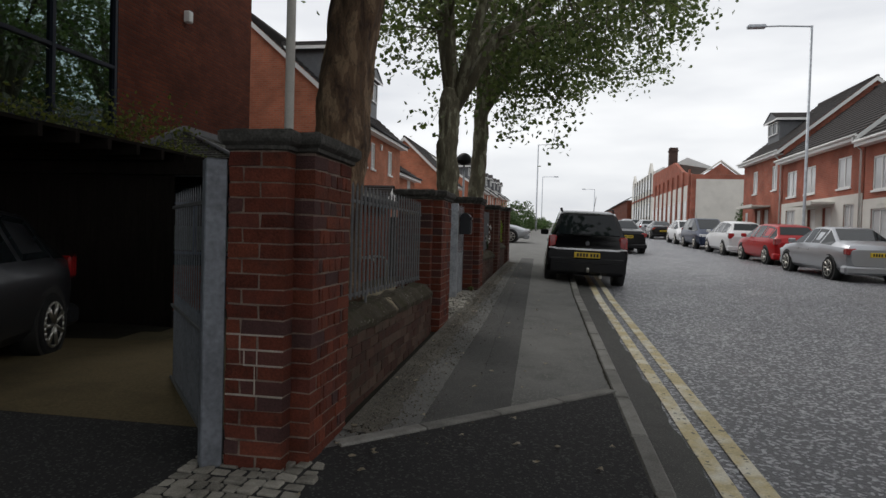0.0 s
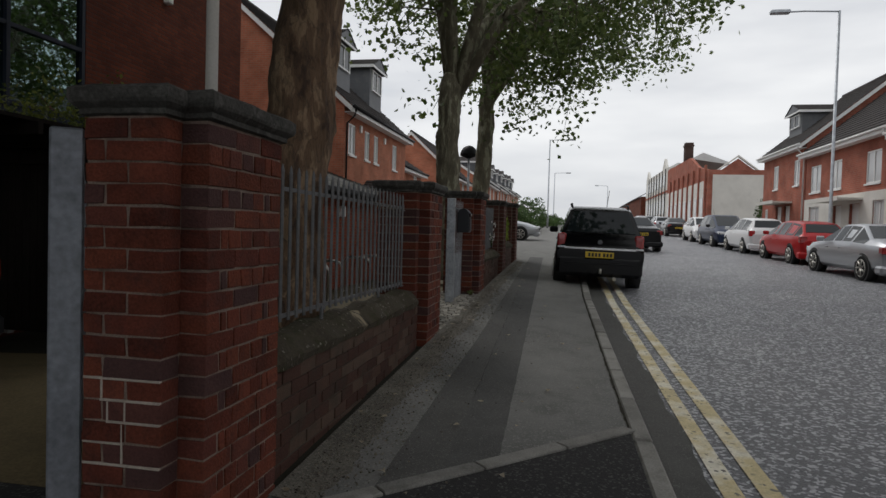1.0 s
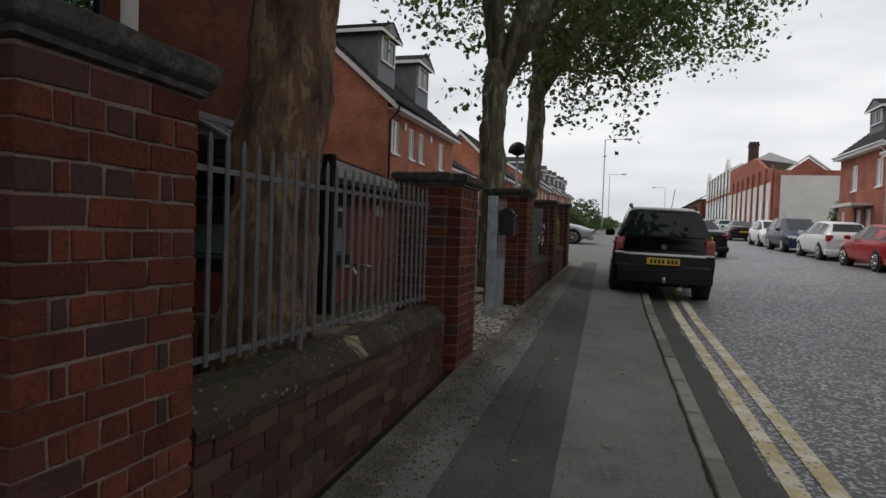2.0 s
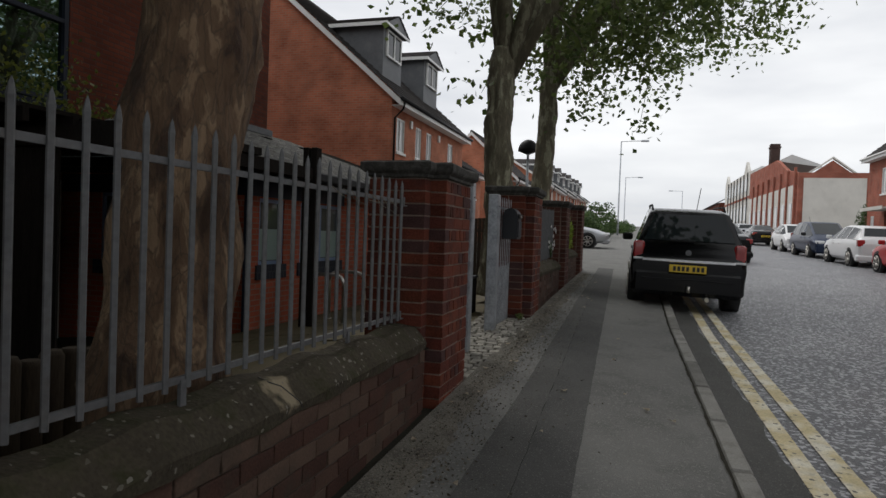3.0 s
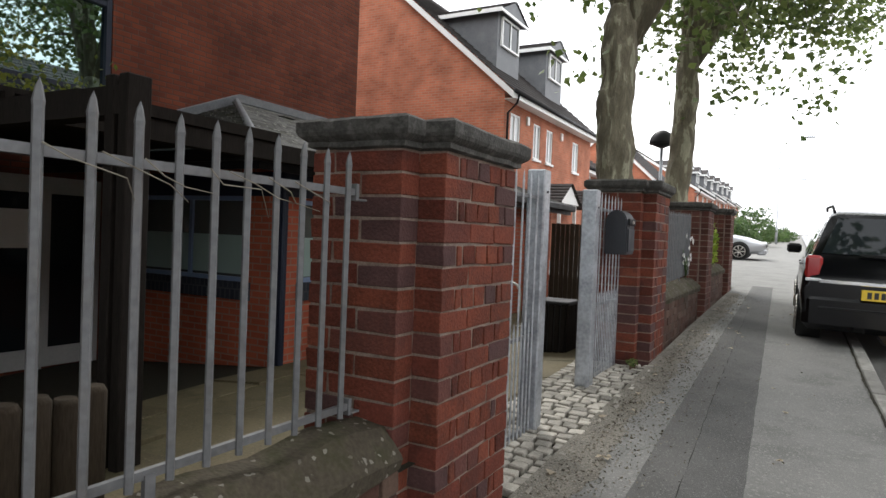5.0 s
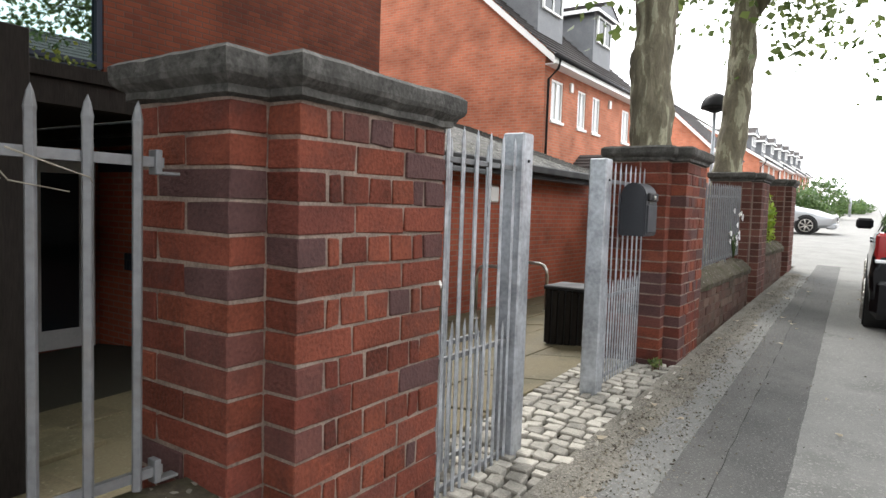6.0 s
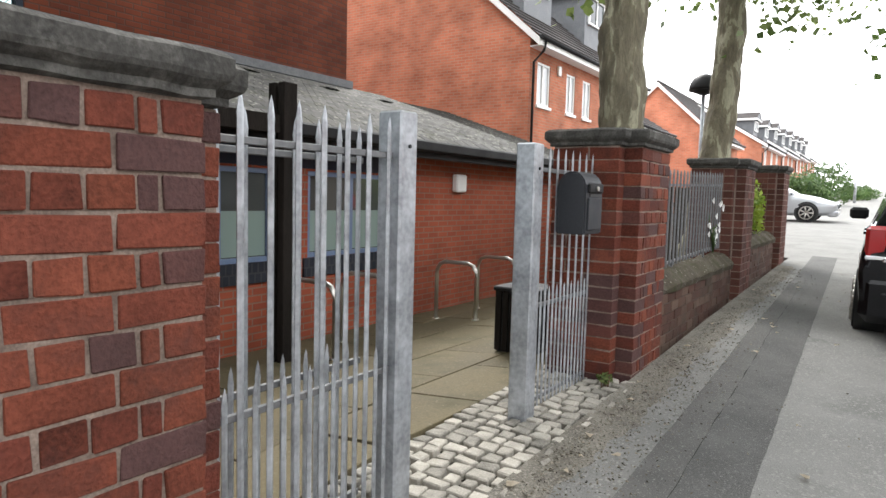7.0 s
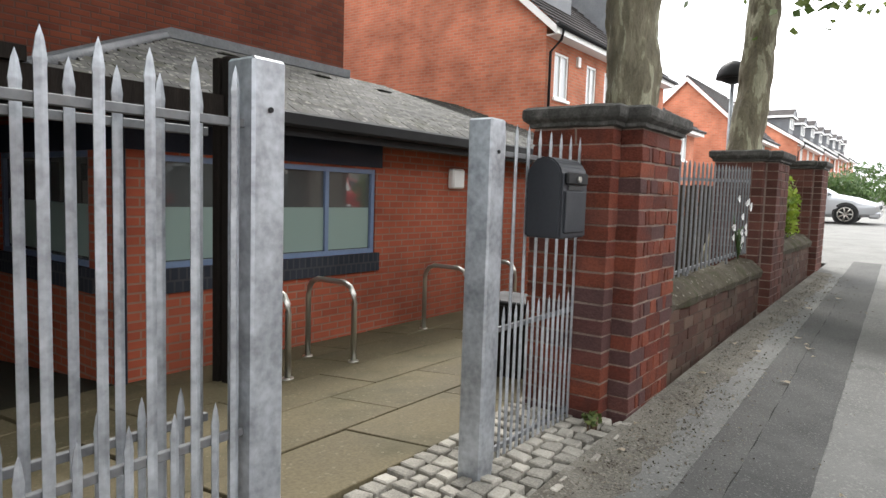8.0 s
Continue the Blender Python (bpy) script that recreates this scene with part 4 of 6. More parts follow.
part("verge", prism(bmesh.new(), [(12.5, 7.13), (14.4, 8.55), (16.3, 7.13), (16.3, 7.27), (14.4, 8.7), (12.5, 7.27)], "y", 60.9, 61.3), RENDER_WHITE, works)
shed = thing("far_terrace", "dark slate-roofed terrace far up the road", "house")
part("wall", boxes((10.9, 18, 103, 150, 2, 7.4)), WALL_TALL, shed)
rf = bmesh.new()
tiled_slope(rf, (10.7, 103, 7.3), (10.7, 150, 7.3), (14, 103, 9.3), (14, 150, 9.3), 10)
part("roof", rf, TILE, shed)


# ---- gate piers and low walls ----
CH, COURSE = 0.0755, 0.0855


def brick_run(parent, axis, plane_lo, plane_hi, a0, a1, pattern, z, mat, name="brick"):
    """One course of bricks along an axis, their lengths after the pattern, filled to the end."""
    a, i = a0, 0
    total = sum(pattern)
    lengths = [p * (a1 - a0) / total for p in pattern]
    for L in lengths:
        c = a + L / 2
        jig = random.uniform(-0.0022, 0.0022)
        mid = (plane_lo + plane_hi) / 2
        size = (plane_hi - plane_lo, L - 0.011) if axis == "y" else (L - 0.011, plane_hi - plane_lo)
        at = (mid + jig, c, z) if axis == "y" else (c, mid + jig, z)
        piece(name, round(size[0], 3), round(size[1], 3), CH, mat, parent, Matrix.Translation(at), 0.0028)
        a += L


STRETCH3, MIXED = [3, 3, 3], [1.5, 0.75, 1.5, 1.4, 1.5, 0.75, 1.6]
PIERS = []


def gate_pier(label, y0, base, top, depth=0.66, proud=0.115, width=0.47, face=-1.318, full=True):
    """A brick gate pier with a projecting street face and a moulded dark stone cap."""
    pier = thing("gate_pier", label, "gate pier", "gate piers along the wall")
    x1, x0 = face - proud, face - proud - width
    ya, yb = y0 - 0.125, y0 + depth + 0.125
    part("core", boxes((x0 + 0.007, x1 - 0.006, ya + 0.006, yb - 0.006, base - 0.15, top), (x1 - 0.02, face - 0.006, y0 + 0.006, y0 + depth - 0.006, base - 0.15, top)), MORTAR, pier, "mortar core with recessed joints")
    bm = bmesh.new()
    last = None
    for grow, z in ((0.0, top), (0.018, top + 0.006), (0.018, top + 0.026), (0.03, top + 0.034), (0.044, top + 0.046), (0.05, top + 0.06), (0.05, top + 0.1), (0.03, top + 0.114)):
        outline = [(x0 - grow, ya - grow), (x1 + grow, ya - grow), (x1 + grow, y0 - grow), (face + grow, y0 - grow), (face + grow, y0 + depth + grow), (x1 + grow, y0 + depth + grow), (x1 + grow, yb + grow), (x0 - grow, yb + grow)]
        fine_ = []
        for (xa, ya_), (xb, yb_) in zip(outline, outline[1:] + outline[:1]):
            steps = 9 if abs(yb_ - ya_) > 0.3 or abs(xb - xa) > 0.3 else 2
            fine_ += [(xa + (xb - xa) * i / steps, ya_ + (yb_ - ya_) * i / steps) for i in range(steps)]
        ring = [bm.verts.new((px, py, z)) for px, py in fine_]
        if last and len(last) == len(ring):
            for i in range(len(ring)):
                j = (i + 1) % len(ring)
                bm.faces.new((last[i], last[j], ring[j], ring[i]))
        elif last is None:
            bm.faces.new(ring[::-1])
        last = ring
    bm.faces.new(last)
    for v_ in bm.verts:
        v_.co += 0.007 * Vector((noise.noise(v_.co * 9), noise.noise(v_.co * 9 + Vector((5, 0, 0))), noise.noise(v_.co * 9 + Vector((0, 5, 0)))))
    part("cap", bm, STONE_CAP, pier, "moulded dark weathered stone cap")
    PIERS.append((pier, x0, x1, face, ya, yb, y0, y0 + depth, base, top))
    return pier


gate_pier("tall red brick gate pier with patched pale mortar", 3.72, gz(3.6), 1.93, width=0.345)
gate_pier("red brick gate pier with dark stone cap", 7.95, gz(8) - 0.02, 1.905, width=0.42)
gate_pier("red brick gate pier with a post box beside it", 11.94, gz(12) - 0.02, 2.055)
gate_pier("red brick wall pier with dark stone cap", 15.8, gz(15.8) - 0.02, 2.1)
gate_pier("red brick end pier with dark stone cap", 19.2, gz(19.2) - 0.02, 2.2)

LOW_WALLS = []


def low_wall(label, y0, y1, base, top):
    """A low brick wall under a sloping mossy stone coping."""
    w = thing("low_wall", label, "wall", "low walls between the piers", kind="structure")
    part("core", boxes((-1.70, -1.409, y0, y1, base - 0.2, top)), MORTAR_DARK, w)
    bm = bmesh.new()
    n = 60
    rings = []
    for i in range(n + 1):
        y = y0 + (y1 - y0) * i / n
        j = 0.012 * math.sin(y * 11.0) + 0.009 * noise.noise(Vector((y * 9, 0, base))) + 0.006 * noise.noise(Vector((y * 31, 4, base)))
        rings.append([bm.verts.new(p) for p in ((-1.385 + j, y, top - 0.005), (-1.375 + j, y, top + 0.045 + j), (-1.385 + j, y, top + 0.062 + j), (-1.475, y, top + 0.15 + j), (-1.60, y, top + 0.165 + j), (-1.71, y, top + 0.06), (-1.71, y, top))])
    for r, s in zip(rings, rings[1:]):
        for k in range(6):
            bm.faces.new((r[k], r[k + 1], s[k + 1], s[k]))
    bm.faces.new(rings[0]), bm.faces.new(rings[-1][::-1])
    cop = part("coping", bm, COPING, w, "rounded mossy stone coping, cracked and chipped")
    if y0 < 5.8 < y1:
        part("crack", tube(bmesh.new(), [(-1.374, 6.10, 0.76), (-1.374, 6.07, 0.795), (-1.43, 6.01, 0.866), (-1.47, 5.97, 0.888), (-1.51, 5.96, 0.905)], 0.0028, 5), INK, cop)
    LOW_WALLS.append((w, y0, y1, base, top))
    return w


low_wall("low brick wall with a cracked mossy coping", 4.5, 7.83, gz(5.5) - 0.05, 0.74)
low_wall("low dark brick wall under steel railings", 12.73, 15.68, gz(13) - 0.02, 0.95)
low_wall("low brick wall with shrubs behind it", 16.59, 19.08, gz(17) - 0.02, 1.1)


# ---- steel fences and gates ----
def pale_mesh(bm, x, y, z0, z1, w=0.023, t=0.012, tip=0.06):
    """One pressed steel pale with a raised ridge on its street side and a spear point."""
    prof = [(-t / 2, -w / 2), (t * 0.1, -w / 2), (t * 0.9, -w * 0.06), (t * 0.9, w * 0.06), (t * 0.1, w / 2), (-t / 2, w / 2)]
    rings = [[bm.verts.new((x + a * k, y + b * k, z)) for a, b in prof] for k, z in ((1, z0), (1, z1 - tip), (1.12, z1 - tip * 0.82), (0.62, z1 - tip * 0.3))]
    for r, q in zip(rings, rings[1:]):
        for k in range(6):
            bm.faces.new((r[k], r[(k + 1) % 6], q[(k + 1) % 6], q[k]))
    top = bm.verts.new((x, y, z1))
    for k in range(6):
        bm.faces.new((rings[-1][k], rings[-1][(k + 1) % 6], top))
    bm.faces.new(rings[0][::-1])
    return bm


def railing(label, x, y0, y1, low0, low1, top0, top1, step, mat=FENCE_STEEL, group="railings on the low walls"):
    fence = thing("railing", label, "railing", group)
    n = int((y1 - y0) / step)
    for z0, z1 in ((low0, low1), (top0 - 0.148, top1 - 0.14)):
        bm = bmesh.new()
        prism(bm, [(y0 - 0.1, z0 - 0.012), (y1 + 0.07, z1 - 0.012), (y1 + 0.07, z1 + 0.012), (y0 - 0.1, z0 + 0.012)], "x", x - 0.022, x - 0.005)
        part("rail", bm, mat, fence)
    for i in range(n + 1):
        f = i / n
        y = y0 + (y1 - y0) * f
        part("pale", pale_mesh(bmesh.new(), x, y, low0 + (low1 - low0) * f - 0.03, top0 + (top1 - top0) * f + random.uniform(-0.006, 0.006)), mat, fence)
    for zb in (low1, top1 - 0.14):
        part("bracket", boxes((x - 0.032, x + 0.002, y1 + 0.045, y1 + 0.062, zb - 0.03, zb + 0.03), (x - 0.032, x + 0.002, y1 + 0.062, y1 + 0.11, zb - 0.03, zb - 0.022), bevel=0.002), mat, fence, "bent steel fixing bracket")
    for f in (0.3, 0.75):
        y = y0 + (y1 - y0) * f
        part("stay", boxes((x - 0.015, x, y - 0.015, y + 0.015, low0 + (low1 - low0) * f - 0.14, low0 + (low1 - low0) * f)), mat, fence)
    return fence


railing("grey steel railing with spear-pointed pales", -1.54, 4.64, 7.65, 0.985, 0.965, 1.885, 1.87, 0.1157)
railing("grey steel railing with spear-pointed pales", -1.54, 12.85, 15.6, 1.13, 1.2, 1.97, 2.04, 0.115)


def gate_leaf(label, x, y0, y1, base, mid, rail_top, tip, post_at_end, post_h, posts=True, mat=GALV, step=0.118, post_w=0.112):
    """A gate leaf of spear pales with short pales in its lower half, hung on a square post."""
    gate = thing("metal_gate", label, "gate", "galvanised gate leaves")
    # rails take the darker fence steel to stand for their shaded side
    for z in (base + 0.07, mid, rail_top):
        part("rail", boxes((x - 0.024, x - 0.006, y0, y1, z - 0.012, z + 0.012), bevel=0.002), FENCE_STEEL, gate)
    n = int((y1 - y0) / step)
    for i in range(n + 1):
        y = y0 + 0.035 + (y1 - y0 - 0.07) * i / n
        part("pale", pale_mesh(bmesh.new(), x, y, base + 0.03, tip, w=0.026, t=0.0055, tip=0.085), mat, gate)
        if i < n:
            part("short_pale", pale_mesh(bmesh.new(), x, y + (y1 - y0 - 0.07) / n / 2, base + 0.03, mid + 0.11, w=0.022, t=0.0055, tip=0.08), mat, gate)
    if posts:
        yp = y1 if post_at_end else y0 - post_w
        bm = boxes((x - 0.09, x + 0.03, yp, yp + post_w, base - 0.12, post_h), bevel=0.008)
        post = part("post", bm, mat, gate, "square galvanised steel post")
        part("bolt", tube(bmesh.new(), [(x + 0.03, yp + post_w / 2, post_h - 0.14), (x + 0.036, yp + post_w / 2, post_h - 0.14)], 0.008, 8), BLACK, post)
    return gate


gate_leaf("galvanised gate leaf beside the brick pier", -1.60, 8.78, 9.68, 0.34, 0.985, 1.85, 2.0, True, 2.03)
gate_leaf("opened galvanised gate leaf folded behind another", -1.74, 8.80, 9.66, 0.36, 1.0, 1.83, 1.97, True, 1.95, posts=False)
gate_leaf("galvanised gate leaf with a post box fixed to it", -1.60, 10.98, 11.82, 0.44, 1.07, 1.86, 2.0, False, 2.0)
leaf = gate_leaf("galvanised steel drive gate standing open", 0.0, 0.06, 2.05, 0.12, 0.8, 1.62, 1.75, False, 1.85, step=0.11, mat=GALV_SHADED)
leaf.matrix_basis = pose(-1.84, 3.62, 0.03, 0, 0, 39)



# ---- trees ----
def plane_tree(label, at, lean, radius, fork, limbs, centre, spread, clumps, leaves, leaf=0.13, seed=1, low=None, sprays=0, bark=BARK):
    """A street tree: flared trunk with burrs, curved limbs and twigs, and a crown of loose leaf clumps with gaps."""
    rnd = random.Random(seed)
    tree = thing("street_tree", label, "tree", "street trees behind the wall")
    base = Vector(at)
    top = base + Vector((lean[0], lean[1], fork - base.z))
    bm = bmesh.new()
    pts, rad = [], []
    for i in range(46):
        f = i / 45
        p = base.lerp(top, f) + Vector((0.05 * math.sin(f * 5 + seed), 0.05 * math.cos(f * 4 + seed), 0))
        flare = 0.34 * max(0, 1 - f * 4) ** 2
        knot = -0.30 * max(0, (f - 0.9) / 0.1) ** 1.5
        pts.append(p)
        rad.append(radius * (1 - 0.16 * f + flare + knot) * (1 + 0.04 * math.sin(i * 1.03 + seed)))
    tube(bm, pts, rad, 40)
    bmesh.ops.subdivide_edges(bm, edges=[e for e in bm.edges if len(e.link_faces) == 2], cuts=1, use_grid_fill=True)
    for v in bm.verts:
        flat_ = Vector((v.co.x, v.co.y, v.co.z * 0.42))
        plate = noise.noise(flat_ * 9.0)
        n_ = noise.noise(v.co * 2.6) * 0.06 + (0.016 if plate > 0.05 else -0.012 if plate < -0.2 else 0.0) + noise.noise(flat_ * 21.0) * 0.014
        d = Vector((v.co.x - base.x, v.co.y - base.y, 0))
        if d.length > 0.01:
            v.co += d.normalized() * n_ * radius / 0.3
    part("trunk", bm, bark, tree, "mottled grey-brown bark with burrs")
    c, s = Vector(centre), Vector(spread)
    twigs, tips = bmesh.new(), []
    paths = []
    for i in range(limbs):
        a = math.tau * (i + rnd.random() * 0.6) / limbs
        end = c + Vector((s.x * 0.62 * math.cos(a), s.y * 0.62 * math.sin(a), s.z * rnd.uniform(-0.1, 0.75)))
        mid = top.lerp(end, 0.45) + Vector((rnd.uniform(-0.3, 0.3), rnd.uniform(-0.3, 0.3), rnd.uniform(0.5, 1.1)))
        path = [top + Vector((0, 0, -0.55)), top.lerp(mid, 0.5) + Vector((rnd.uniform(-0.12, 0.12), rnd.uniform(-0.12, 0.12), 0.1)), mid, mid.lerp(end, 0.5) + Vector((0, 0, 0.25)), end]
        part("limb", tube(bmesh.new(), path, [radius * k for k in (0.56, 0.46, 0.28, 0.15, 0.06)], 10), bark, tree)
        paths += [path[1], path[2], path[3], path[4], path[2].lerp(path[3], 0.5), path[3].lerp(path[4], 0.5)]
    for i in range(clumps):
        while True:
            u = Vector((rnd.uniform(-1, 1), rnd.uniform(-1, 1), rnd.uniform(-1, 1)))
            if 0.3 < u.length < 1 and noise.noise(u * 2.3 + Vector((seed, 0, 0))) > -0.22:
                break
        p = c + Vector((u.x * s.x, u.y * s.y, u.z * s.z))
        if low is not None and p.z < low + 0.5:
            p.z = low + 0.5 + rnd.random() * 0.6
        near = min(paths, key=lambda q: (q - p).length)
        tube(twigs, [near, near.lerp(p, 0.5) + Vector((0, 0, 0.18)), p], [0.028, 0.016, 0.006], 4)
        tips.append((p, (p - near).normalized()))
    for i in range(sprays):
        a = rnd.uniform(0, math.tau)
        p = Vector((c.x - abs(s.x * rnd.uniform(0.1, 0.85) * math.cos(a)) + 0.8, c.y + s.y * rnd.uniform(0.1, 0.8) * math.sin(a), low - rnd.uniform(-0.4, 0.75)))
        near = min(paths, key=lambda q: (q - p).length)
        tube(twigs, [near, near.lerp(p, 0.6) + Vector((0, 0, 0.25)), p], [0.02, 0.011, 0.005], 4)
        tips.append((p, Vector((0, 0, -1))))
    clumps += sprays
    part("twig_mass", twigs, bark, tree)["kind"] = "stuff"
    rng = np.random.default_rng(seed)
    n = clumps * leaves
    centres = np.repeat(np.array([tuple(p) for p, _ in tips]), leaves, axis=0)
    size = np.repeat(rng.uniform(0.2, 0.5, clumps), leaves)[:, None]
    pos = centres + rng.normal(0, 1, (n, 3)) * size * np.array([1, 1, 0.62])
    nor = rng.normal(0, 1, (n, 3)) + np.array([0, 0, 0.9])
    nor /= np.linalg.norm(nor, axis=1)[:, None]
    ref = rng.normal(0, 1, (n, 3))
    u = np.cross(nor, ref)
    u /= np.linalg.norm(u, axis=1)[:, None]
    v = np.cross(nor, u)
    sc = (leaf * rng.uniform(0.55, 1.15, n))[:, None]
    drop = np.array([0, 0, -1.0]) * sc * 0.16
    quads = np.stack([pos - u * sc * 0.62, pos + v * sc * 0.5 + drop, pos + u * sc * 0.62 + drop * 0.5, pos - v * sc * 0.5 + drop], axis=1).reshape(-1, 3)
    me = bpy.data.meshes.new("crown")
    me.from_pydata(quads.tolist(), [], np.arange(n * 4).reshape(-1, 4).tolist())
    me.materials.append(LEAF)
    crown = new("crown", me)
    crown.parent = tree
    tagged(crown, "loose green crown with sky showing through", "", "", "")
    return tree


plane_tree("thick mottled plane tree growing behind the railing", (-2.02, 6.02, 0.25), (0.1, 0.42), 0.275, 5.4, 7, (-2.0, 6.4, 8.0), (5.2, 5.6, 2.8), 460, 110, 0.17, seed=3, low=5.4)
plane_tree("tall street tree rising beside the gate pier", (-2.4, 14.51, 0.5), (0.08, 0.05), 0.26, 4.75, 8, (-0.9, 16.2, 7.4), (4.2, 4.3, 3.0), 270, 46, 0.125, seed=7, low=4.8, sprays=13, bark=BARK_PALE)
plane_tree("leaning street tree beside the wall", (-2.36, 18.39, 0.6), (0.2, 0.5), 0.24, 5.5, 8, (-0.2, 20.6, 8.4), (4.4, 4.8, 3.0), 220, 44, 0.125, seed=11, low=6.0, sprays=9, bark=BARK_PALE)
# stands behind the camera; crown made dense and low to shade the first pier
plane_tree("street tree behind the camera, crown thickened to shade the drive", (-2.6, -3.6, -0.3), (0.1, 0.1), 0.3, 4.9, 8, (-1.3, -2.2, 7.0), (5.4, 5.4, 3.2), 330, 150, 0.17, seed=17, low=3.6)


def shrub(name, label, centre, spread, count, leaf, mat, seed, category="shrub", stems=14, kind=""):
    """A small bush: stems from the soil and a loose mass of leaves."""
    rnd = np.random.default_rng(seed)
    bush = thing(name, label, category, kind=kind)
    c, s = np.array(centre), np.array(spread)
    bm = bmesh.new()
    for i in range(stems):
        a = rnd.uniform(0, math.tau)
        tip = c + s * np.array([0.7 * math.cos(a), 0.7 * math.sin(a), rnd.uniform(0.1, 0.8)])
        tube(bm, [(c[0], c[1], c[2] - s[2]), tuple((c + tip) / 2 - np.array([0, 0, 0.1])), tuple(tip)], [0.012, 0.009, 0.004], 5)
    part("stems", bm, BARK, bush)
    d = rnd.normal(0, 1, (count, 3))
    d /= np.linalg.norm(d, axis=1)[:, None]
    lump = 0.82 + 0.25 * np.sin(d[:, :1] * 5 + seed) * np.cos(d[:, 1:2] * 4 + d[:, 2:] * 3)
    pos = c + d * s * lump * rnd.uniform(0.55, 1.05, (count, 1)) ** 0.6
    nor = d + rnd.normal(0, 0.7, (count, 3))
    nor /= np.linalg.norm(nor, axis=1)[:, None]
    u = np.cross(nor, rnd.normal(0, 1, (count, 3)))
    u /= np.linalg.norm(u, axis=1)[:, None]
    v = np.cross(nor, u)
    sc = (leaf * rnd.uniform(0.6, 1.2, count))[:, None]
    quads = np.stack([pos - u * sc, pos + v * sc * 0.45, pos + u * sc, pos - v * sc * 0.45], axis=1).reshape(-1, 3)
    me = bpy.data.meshes.new("foliage")
    me.from_pydata(quads.tolist(), [], np.arange(count * 4).reshape(-1, 4).tolist())
    me.materials.append(mat)
    ob = new("foliage", me)
    ob.parent = bush
    return bush


shrub("shrub", "bright yellow-green shrub behind the low wall", (-1.62, 17.7, 1.62), (0.3, 0.65, 0.5), 1500, 0.05, LEAF_BRIGHT, 5)
shrub("hedge", "clipped green hedge beside the forecourt", (-4.4, 45, gz(45) + 0.85), (3.0, 2.4, 1.15), 6500, 0.11, LEAF_HEDGE, 6, "hedge")
shrub("bush", "rounded light green bush behind the hedge", (-3.0, 52, gz(52) + 1.2), (1.7, 1.7, 1.5), 2200, 0.12, LEAF_HEDGE, 8, "bush")
shrub("hedge", "low dark hedge far up the road", (-1.9, 70, gz(70) + 0.5), (1.6, 6, 0.8), 2500, 0.13, LEAF_HEDGE, 9, "hedge")
shrub("conifer", "dark green conifer beside the end house", (12.2, 44.5, og(44) + 1.4), (0.8, 0.8, 1.6), 2600, 0.08, LEAF_HEDGE, 10, "conifer")
shrub("weeds", "small weeds growing at the pier foot", (-1.42, 11.72, gz(11.7) + 0.05), (0.06, 0.05, 0.035), 60, 0.026, LEAF, 12, "weeds", stems=5)

